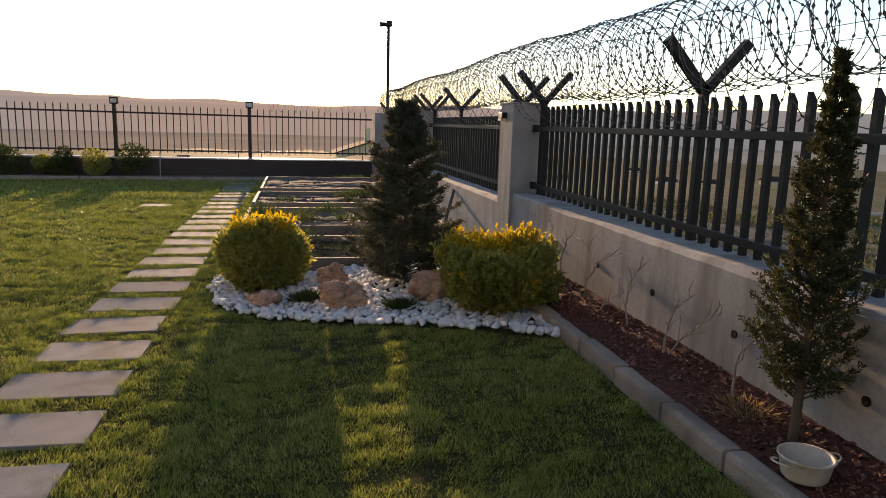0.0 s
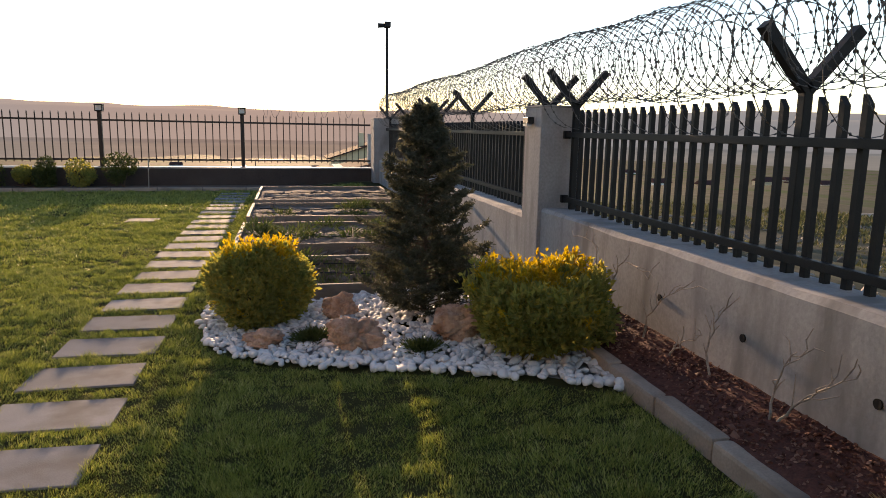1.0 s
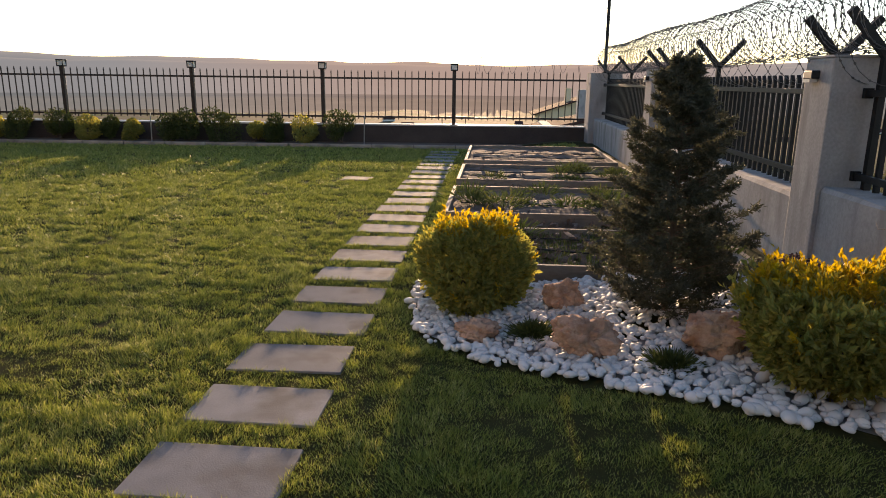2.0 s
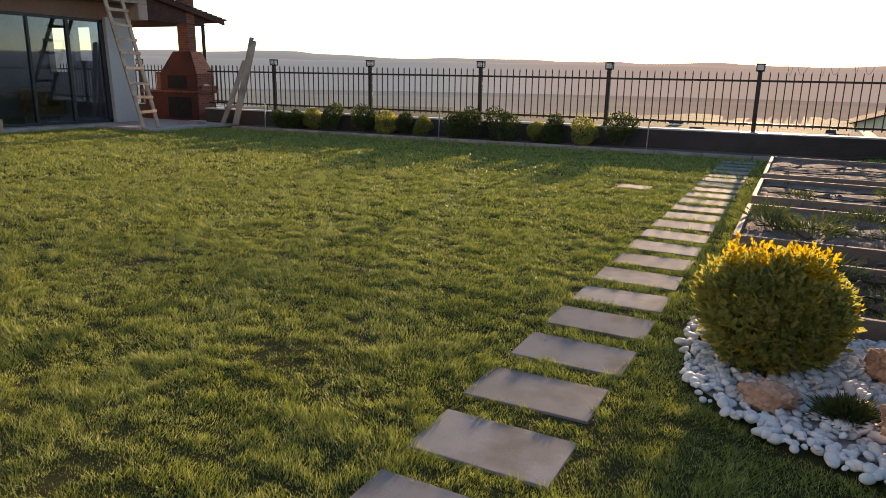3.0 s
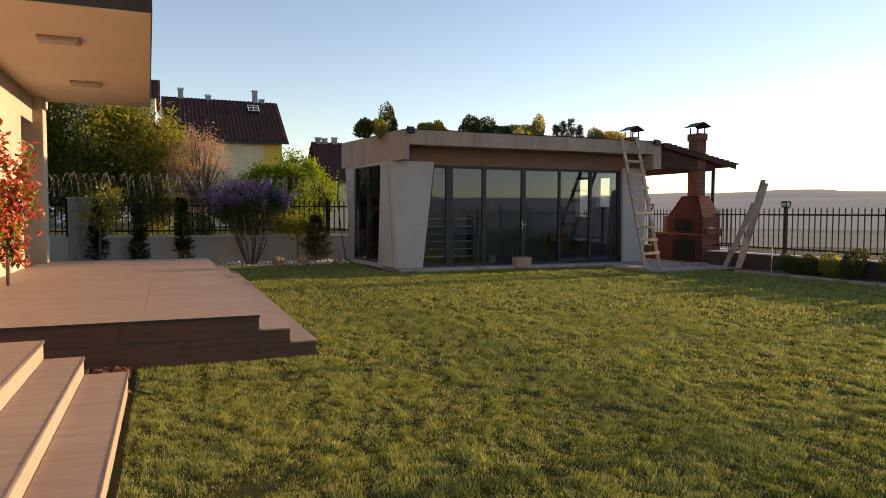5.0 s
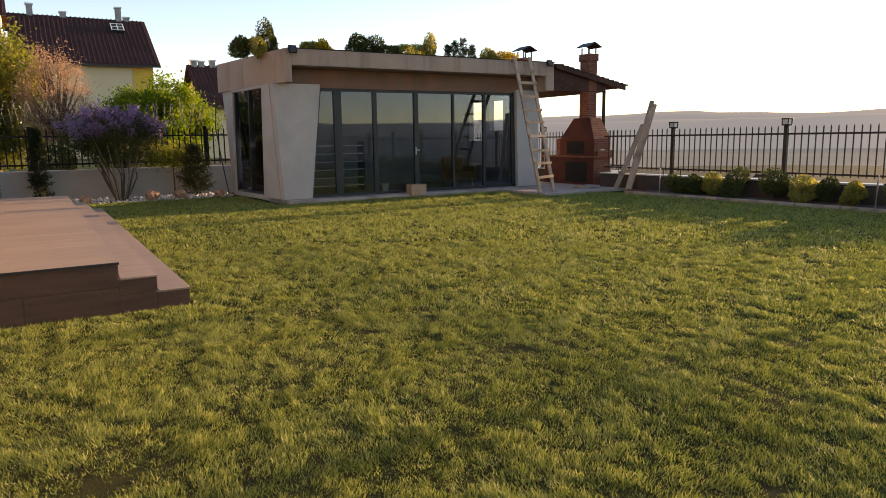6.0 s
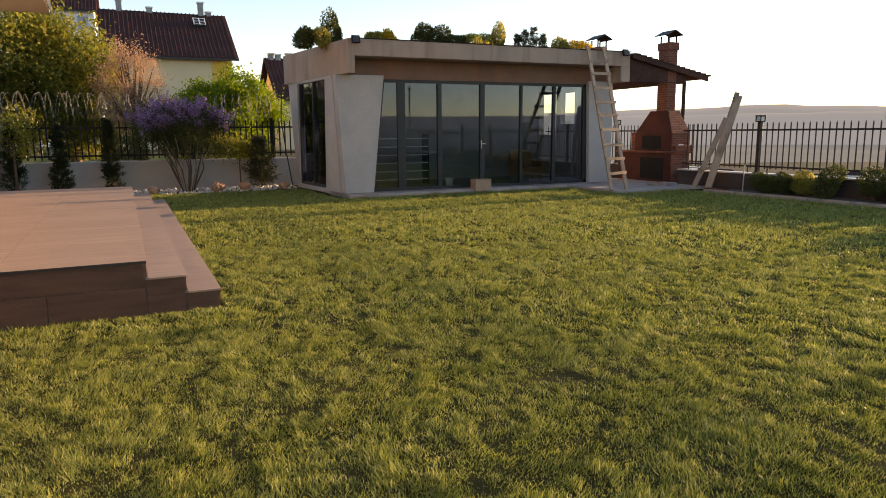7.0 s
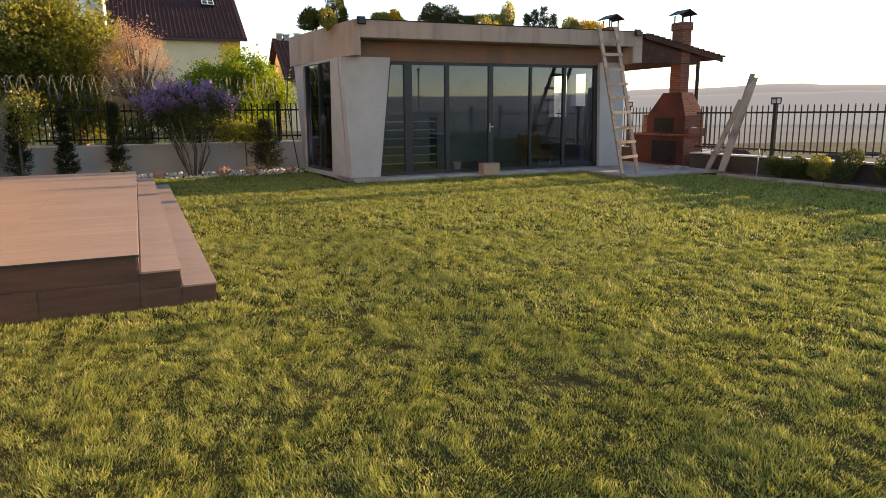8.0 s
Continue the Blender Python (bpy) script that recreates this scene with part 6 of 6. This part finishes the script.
def build_lilac():
    x, y = -22.3, 4.7
    rng = np.random.default_rng(540)
    t = thing("lilac_bush", (x, y, 0), "purple flowering lilac with many bare stems", "shrub")
    for k in range(22):
        a = rng.uniform(0, 6.28)
        e = (x + math.cos(a) * 0.55, y - 0.1 + math.sin(a) * rng.uniform(0.4, 1.15), rng.uniform(1.3, 1.9))
        part("stem", tube([(x + math.cos(a) * 0.08, y + math.sin(a) * 0.12, -0.05), (x + math.cos(a) * 0.2 + rng.normal() * 0.06, y + math.sin(a) * 0.36 + rng.normal() * 0.06, 0.65), e], [0.028, 0.019, 0.008], 5), M["bark"] if k % 3 else M["twig"], t)
    # lobes of the crown, each a cluster of shoots with its own flower heads
    lobes = np.array([x, y - 0.2, 1.82]) + unit(rng.normal(size=(46, 3)) + np.array([0, 0, 0.25])) * np.array([0.62, 1.22, 0.48]) * rng.uniform(0.75, 1.05, (46, 1))
    per = 210
    at = (lobes[:, None, :] + rng.normal(size=(46, per, 3)) * np.array([0.17, 0.19, 0.15])).reshape(-1, 3)
    at = np.concatenate([at, blob_points(rng, 1800, (x, y - 0.15, 1.55), (0.55, 1.0, 0.45), 20, 0.2, 0, 0.4)[0]])
    n = len(at)
    mesh_part("foliage", leaves("foliage", at, rng.normal(size=(n, 3)) + np.array([0, 0, 0.3]), rng.uniform(0.05, 0.085, n), rng.uniform(0.03, 0.045, n), M["box"], rng), t)
    up_lobes = lobes[lobes[:, 2] > 1.66]
    heads = (up_lobes[:, None, :] + rng.normal(size=(len(up_lobes), 17, 3)) * np.array([0.17, 0.2, 0.11]) + np.array([0, 0, 0.12])).reshape(-1, 3)
    per = 40
    f = rng.random((len(heads), per, 1))
    out = unit(heads - np.array([x, y, 1.2]))
    up = unit(out * 0.7 + np.array([0, 0, 0.8]))[:, None, :]
    at = (heads[:, None, :] + up * f * 0.17 + rng.normal(size=(len(heads), per, 3)) * 0.042 * (1.15 - f)).reshape(-1, 3)
    n = len(at)
    mesh_part("blossom", leaves("blossom", at, rng.normal(size=(n, 3)), rng.uniform(0.022, 0.042, n), rng.uniform(0.02, 0.034, n), M["lilac"], rng), t, "purple lilac flowers")


build_lilac()
t, at = tree("flowering_tree", -22.9, 0.42, 0.0, 1.35, (0.5, 0.6, 0.65), 1700, M["dark_leaf"], "young tree with sparse leaves and white flowers", 550, 0.07, 0.04, 16, limbs=8)
rngf = np.random.default_rng(551)
sel = at[rngf.choice(len(at), 60, False)]
mesh_part("flowers", leaves("flowers", sel, rngf.normal(size=(60, 3)), np.full(60, 0.06), np.full(60, 0.05), M["white_flower"], rngf), t, "small white flowers", "stuff")
tree("blossom_tree", -28.0, 3.5, 0.2, 1.9, (1.1, 1.2, 1.7), 10500, M["blossom"], "pinkish brown budding tree beyond the boundary fence", 560, 0.06, 0.12, 120, limbs=60, spray=0.13)
tree("young_tree", -23.0, 6.25, 0.0, 0.95, (0.35, 0.5, 0.5), 1500, M["dark_leaf"], "thin young tree with dark leaves before the boundary wall", 552, 0.08, 0.022, 14, limbs=7)
tree("lime_tree", -27.6, 6.5, 0.2, 0.85, (1.6, 1.75, 1.5), 54000, M["lime"], "bright lime green bushy tree beyond the fence", 570, 0.11, 0.12, 130, spray=0.15)
tree("photinia_bush", -12.6, -0.02, 0.66, 0.5, (0.36, 0.36, 1.0), 1500, M["photinia"], "red-leaved photinia shrub by the house wall", 501, 0.12, 0.03, 22, "shrub", 9, 0.22)
for k, (x, y, h, cr) in enumerate(((-31.0, -0.6, 2.0, (2.4, 2.2, 2.6)), (-30.0, 1.5, 1.6, (2.0, 1.6, 2.4)), (-30.5, -3.6, 2.5, (2.3, 2.3, 2.5)), (-33.5, -6.5, 2.5, (2.6, 2.6, 2.6)))):
    tree("dark_tree", x, y, 0.3, h, cr, 25000, M["dark_leaf"], "dense dark green tree beyond the boundary fence", 580 + k, 0.145, 0.2, 130, spray=0.15, skirt=0.3)
shrub("yard_bush", -26.0, 3.2, 0.3, 0.7, 1.3, 2500, M["box"], "dark bush behind the boundary fence", 590, 0.09)
shrub("yard_bush", -25.6, 5.6, 0.3, 0.9, 1.7, 2500, M["box"], "dark bush behind the boundary fence", 591, 0.09)


# ---- houses beyond the fence ----
def village_house(x0, x1, y0, y1, eave, ridge, wall, roof, label, axis="y", chimneys=()):
    t = thing("village_house", ((x0 + x1) / 2, (y0 + y1) / 2, 0), label, "house", "village houses beyond the fence")
    part("wall", box(x0, x1, y0, y1, -1.0, eave), wall, t)
    xm = (x0 + x1) / 2
    o = 0.5
    for y in (y0, y1 - 0.2):
        part("gable", prism([(x0, y), (xm, y), (x1, y), (x1, y + 0.2), (xm, y + 0.2), (x0, y + 0.2)], eave, [eave, ridge - 0.15, eave, eave, ridge - 0.15, eave]), M["yellow_wall"] if y > y0 else wall, t)
    slope = (ridge - eave) / (xm - x0)
    rr = part("roof", hexa([(x1 + o, y0 - o, eave - slope * o), (x1 + o, y1 + o, eave - slope * o), (xm, y1 + o, ridge), (xm, y0 - o, ridge)], [(x1 + o, y0 - o, eave - slope * o + 0.18), (x1 + o, y1 + o, eave - slope * o + 0.18), (xm, y1 + o, ridge + 0.18), (xm, y0 - o, ridge + 0.18)]), roof, t)
    part("roof", hexa([(x0 - o, y0 - o, eave - slope * o), (x0 - o, y1 + o, eave - slope * o), (xm, y1 + o, ridge), (xm, y0 - o, ridge)], [(x0 - o, y0 - o, eave - slope * o + 0.18), (x0 - o, y1 + o, eave - slope * o + 0.18), (xm, y1 + o, ridge + 0.18), (xm, y0 - o, ridge + 0.18)]), roof, t)
    n = int((y1 - y0 + 2 * o) / 0.33)
    rib = mesh_of("roof_rib", hexa([(x1 + o, -0.05, eave - slope * o + 0.181), (x1 + o, 0.05, eave - slope * o + 0.181), (xm, 0.05, ridge + 0.181), (xm, -0.05, ridge + 0.181)], [(x1 + o, -0.03, eave - slope * o + 0.24), (x1 + o, 0.03, eave - slope * o + 0.24), (xm, 0.03, ridge + 0.24), (xm, -0.03, ridge + 0.24)]), roof)
    for k in range(n):
        piece("roof_rib", rib, Matrix.Translation((0, y0 - o + 0.17 + k * 0.33, 0)), rr)
    part("gutter", beam((x1 + o + 0.04, y0 - o, eave - slope * o + 0.05), (x1 + o + 0.04, y1 + o, eave - slope * o + 0.05), 0.12, 0.12), M["frame"], t)
    for y, h in chimneys:
        c = part("chimney", box(xm - 0.22, xm + 0.22, y - 0.22, y + 0.22, ridge - 0.4, ridge + h), M["concrete"], t)
        part("chimney_cap", box(xm - 0.28, xm + 0.28, y - 0.28, y + 0.28, ridge + h, ridge + h + 0.1), M["white"], c)
    return t


h1 = village_house(-72.0, -60.0, 2.5, 11.5, 7.7, 11.6, M["house_wall"], M["roof_red"], "cream house with dark brown ribbed roof beyond trees", chimneys=((3.6, 0.9), (5.9, 0.45), (10.0, 1.1), (10.6, 0.35)))
part("wall_strip", box(-60.0, -59.94, 10.0, 11.49, 0.0, 7.3), M["yellow_wall"], h1, "yellow painted wall end")
sk = part("skylight", hexa([(-63.9, 9.2, 10.3), (-63.9, 10.1, 10.3), (-64.9, 10.1, 10.95), (-64.9, 9.2, 10.95)], [(-63.7, 9.2, 10.6), (-63.7, 10.1, 10.6), (-64.7, 10.1, 11.25), (-64.7, 9.2, 11.25)]), M["frame"], h1, "small roof window with pale bars")
for y in (9.2, 9.65, 10.1):
    part("bar", beam((-63.66, y, 10.63), (-64.66, y, 11.28), 0.07, 0.05), M["white"], sk)
for f in (0.05, 0.5, 0.95):
    part("bar", beam((-63.66 - f, 9.2, 10.64 + f * 0.65), (-63.66 - f, 10.1, 10.64 + f * 0.65), 0.07, 0.05), M["white"], sk)
h2 = village_house(-66.0, -58.0, 14.9, 24.0, 4.6, 7.75, M["house_wall"], M["roof_red"], "farther house with red roof and brick gable", chimneys=((15.0, 0.5), (15.6, 0.45), (16.5, 0.55)))
h3 = village_house(-95.0, -85.0, -9.0, 1.3, 14.6, 17.2, M["white"], M["roof_red"], "tall white house with red roof behind the trees", chimneys=((-1.5, 0.8),))
for z in (12.6, 9.6):
    for y in (-1.8, 0.2):
        w = part("window", box(-85.02, -84.95, y - 0.5, y + 0.5, z, z + 1.3), M["glass"], h3)
        part("window_frame", box(-84.95, -84.9, y - 0.55, y + 0.55, z + 0.6, z + 0.68), M["white"], w)


# ---- rough land outside the east fence ----
def shed(x, y, z, w, d, h, label):
    t = thing("shed", (x, y, z), label, "shed")
    part("wall", box(x, x + w, y, y + d, z - 0.5, z + h), M["concrete"], t)
    part("roof", hexa([(x - 0.4, y - 0.4, z + h - 0.35), (x + w + 0.4, y - 0.4, z + h + 0.75), (x + w + 0.4, y + d + 0.4, z + h + 0.75), (x - 0.4, y + d + 0.4, z + h - 0.35)], [(x - 0.4, y - 0.4, z + h - 0.2), (x + w + 0.4, y - 0.4, z + h + 0.9), (x + w + 0.4, y + d + 0.4, z + h + 0.9), (x - 0.4, y + d + 0.4, z + h - 0.2)]), M["roof_dark"], t)
    part("flue", box(x + w * 0.42, x + w * 0.42 + 0.5, y + 0.3, y + 0.8, z + h, z + h + 1.9), M["concrete"], t)


shed(2.4, 38.5, -3.6, 4.2, 5.0, 2.9, "low shed with a sloping dark roof and flue")


def build_rubble():
    scatter_chips("rubble", 3200, (2.9, 40, -6, 30), 0.045, M["debris"], lambda x, y: ground_z(x, y) + 0.02, "stones and rubble strewn over the slope", 24, 0.6)
    rng = np.random.default_rng(25)
    n = 60000
    x, y = 2.7 + rng.random(n) ** 1.6 * 45, rng.uniform(-8, 36, n)
    keep = np.array([noise.noise(Vector((a * 0.16, b * 0.16, 3))) > -0.05 for a, b in zip(x, y)])
    x, y = x[keep], y[keep]
    n = len(x)
    d = np.clip((x - 2.7) / 20, 0.2, 1.5)
    at = np.stack([x, y, ground_z(x, y) - 0.02], 1)
    mesh = leaves("field_weeds", at, rng.normal(size=(n, 3)) * 0.45 + np.array([0, 0, 1.0]), (0.06 + 0.22 * d) * rng.uniform(0.5, 1.2, n), 0.015 + 0.07 * d, M["slope_weed"], rng)
    tagged(new("field_weeds", mesh), "rough weeds and grass over the slope", "weeds", kind="stuff")
    for k in range(26):
        a, b = rng.uniform(3.3, 14), rng.uniform(1, 22)
        z = float(ground_z(a, b))
        ang = rng.uniform(0, 6.28)
        l = rng.uniform(0.6, 2.2)
        t = thing("fallen_branch", (a, b, z), "pale dead branch lying on the slope", "branch", "dead branches on the slope")
        p = Vector((a, b, z + 0.04))
        e = p + Vector((math.cos(ang) * l, math.sin(ang) * l, rng.uniform(0.05, 0.5)))
        part("stick", tube([p, p.lerp(e, 0.5) + Vector(rng.normal(size=3) * 0.1), e], [0.035, 0.025, 0.012], 5), M["twig"], t)
    for k, (a, b, w) in enumerate(((26, 22, 12), (34, 36, 14))):
        z = float(ground_z(a, b))
        t = thing("field_wall", (a, b, z), "low pale wall across the field", "wall", "field walls on the slope")
        part("wall_body", box(a, a + w, b, b + 0.3, z - 1.5, z + 0.15), M["concrete"], t)


build_rubble()


def far_house(x, y, w, d, h, kind_of):
    z = float(ground_z(x, y)) - 2
    t = thing("far_house", (x, y, z), "small pale far house on the hazy plain", "house", "far houses on the plain")
    part("wall", box(x, x + w, y, y + d, z, z + h), M[kind_of], t)
    part("roof", hexa([(x - 0.5, y - 0.5, z + h), (x + w + 0.5, y - 0.5, z + h), (x + w + 0.5, y + d + 0.5, z + h), (x - 0.5, y + d + 0.5, z + h)], [(x, y + d * 0.45, z + h + 2), (x + w, y + d * 0.45, z + h + 2), (x + w, y + d * 0.55, z + h + 2), (x, y + d * 0.55, z + h + 2)]), M["roof_red"], t)


def lower_house():
    """A house lower on the slope; only its roof and upper wall rise into view."""
    t = thing("neighbour_house", (13, 112, -8), "house with dark pitched roof lower on the slope", "house")
    part("wall", box(6.2, 19.8, 108, 117, -14.0, -2.95), M["house_wall"], t)
    for x0, x1, za, zb in ((5.4, 13.0, -3.2, -0.7), (13.0, 20.6, -0.7, -3.2)):
        part("roof", hexa([(x0, 107.3, za - 0.2), (x1, 107.3, zb - 0.2), (x1, 117.7, zb - 0.2), (x0, 117.7, za - 0.2)], [(x0, 107.3, za), (x1, 107.3, zb), (x1, 117.7, zb), (x0, 117.7, za)]), M["roof_dark"], t)
    part("gable", prism([(6.3, 108), (13.0, 108), (19.7, 108), (19.7, 108.3), (13.0, 108.3), (6.3, 108.3)], -2.96, [-2.95, -0.95, -2.95, -2.95, -0.95, -2.95]), M["house_wall"], t)
    part("chimney", box(10.6, 11.5, 111, 112, -2.2, 0.7), M["house_wall"], t)


lower_house()
rng_h = np.random.default_rng(77)
for k in range(34):
    a, r = radians(rng_h.choice([rng_h.uniform(-12, 6), rng_h.uniform(-60, -18), rng_h.uniform(14, 45)])), rng_h.uniform(300, 520)
    far_house(math.sin(a) * r, math.cos(a) * r, rng_h.uniform(5, 9), rng_h.uniform(5, 8), rng_h.uniform(2, 3.5), rng_h.choice(["white", "house_wall", "white"]))


# ---- grass ----
def on_lawn(x, y):
    ok = (x < 1.715) & (x > -21.9) & (y > -7) & (y < 17.60 + 0.045 * (x + 3.7))
    slab_phase = np.mod(y - 3.97 + 0.6 * 10, 0.6)
    ok &= ~((np.abs(x + 1.295) < 0.305) & (slab_phase > 0.212) & (slab_phase < 0.588) & (y < 17.0) & (y > 2.4))
    ok &= ~((x > -0.70) & (y > patch_front(np.clip(x, -0.74, 1.74)) - 0.015) & (y < 6.6))
    ok &= ~((x > -0.74) & (y >= 6.55) & (y < 16.5))
    ok &= ~((x < -8.12) & (x > -18.6) & (y < 3.86))
    ok &= ~((x < -2.9) & (x > -8.14) & (y < 1.96))
    ok &= ~((x < -7.05) & (y < 1.96)) & ~((x < -18.12) & (y > 7.9)) & ~((x < -15.88) & (y > 14.83))
    ok &= ~((x < -21.7) & (y < 8))
    ok &= ~((np.abs(x + 2.4) < 0.2) & (np.abs(y - 12.37) < 0.18))
    return ok


TG = np.array([[0.5 + 0.46 * noise.noise(Vector((i * 0.04 * 11.5, j * 0.04 * 12.5, 1))) + 0.28 * noise.noise(Vector((i * 0.04 * 1.7, j * 0.04 * 2.2, 6))) + 0.46 * noise.noise(Vector((i * 0.04 * 4.6, j * 0.04 * 6.2, 11))) for j in range(660)] for i in range(620)])


def tuft_field(x, y):
    """How well the grass grows at a place, from 0 to 1."""
    return np.clip(TG[np.clip(((x + 22.4) / 0.04).astype(int), 0, 619), np.clip(((y + 7.4) / 0.04).astype(int), 0, 659)], 0, 1)


def build_grass():
    rng = np.random.default_rng(17)
    bands = ((0.0, 3.2, 24000, 0.0020, 0.024), (3.2, 6.5, 15500, 0.0026, 0.025), (6.5, 11.0, 7400, 0.0042, 0.029), (11.0, 24.0, 2200, 0.0082, 0.036))
    V = []
    for lo, hi, dens, w, h in bands:
        n = int(dens * (2 * hi) ** 2)
        done = 0
        while done < n:
            m = min(400000, n - done)
            done += m
            x, y = rng.uniform(-0.9 - hi, -0.9 + hi, m), rng.uniform(2.4 - hi, 2.4 + hi, m)
            d = np.hypot(x + 0.9, y - 2.4)
            k = (d >= lo) & (d < hi) & on_lawn(x, y)
            x, y = x[k], y[k]
            # tufts: uneven growth in soft waves
            g = tuft_field(x, y)
            k = rng.random(len(x)) < 0.32 + 0.85 * g
            x, y, g = x[k], y[k], g[k]
            n2 = len(x)
            a = rng.uniform(0, 6.28, n2)
            hh = h * (0.20 + 1.75 * g ** 1.35) * rng.uniform(0.55, 1.45, n2)
            lean = rng.normal(size=(n2, 2)) * 0.5 * hh[:, None] + np.stack([np.sin(x * 5 + y * 2), np.cos(y * 4.3 - x)], 1) * 0.25 * hh[:, None]
            ww = w * rng.uniform(0.7, 1.3, n2)
            z = ground_z(x, y)
            b1 = np.stack([x + np.cos(a) * ww, y + np.sin(a) * ww, z], 1)
            b2 = np.stack([x - np.cos(a) * ww, y - np.sin(a) * ww, z], 1)
            tip = np.stack([x + lean[:, 0], y + lean[:, 1], z + hh], 1)
            V.append(np.stack([b1, b2, tip], 1).reshape(-1, 3))
    v = np.concatenate(V)
    me = mesh_arrays("grass", v, np.arange(len(v)).reshape(-1, 3), M["grass"])
    tagged(new("grass", me), "short yellow-green lawn grass with uneven tufts", "grass", kind="stuff")


build_grass()
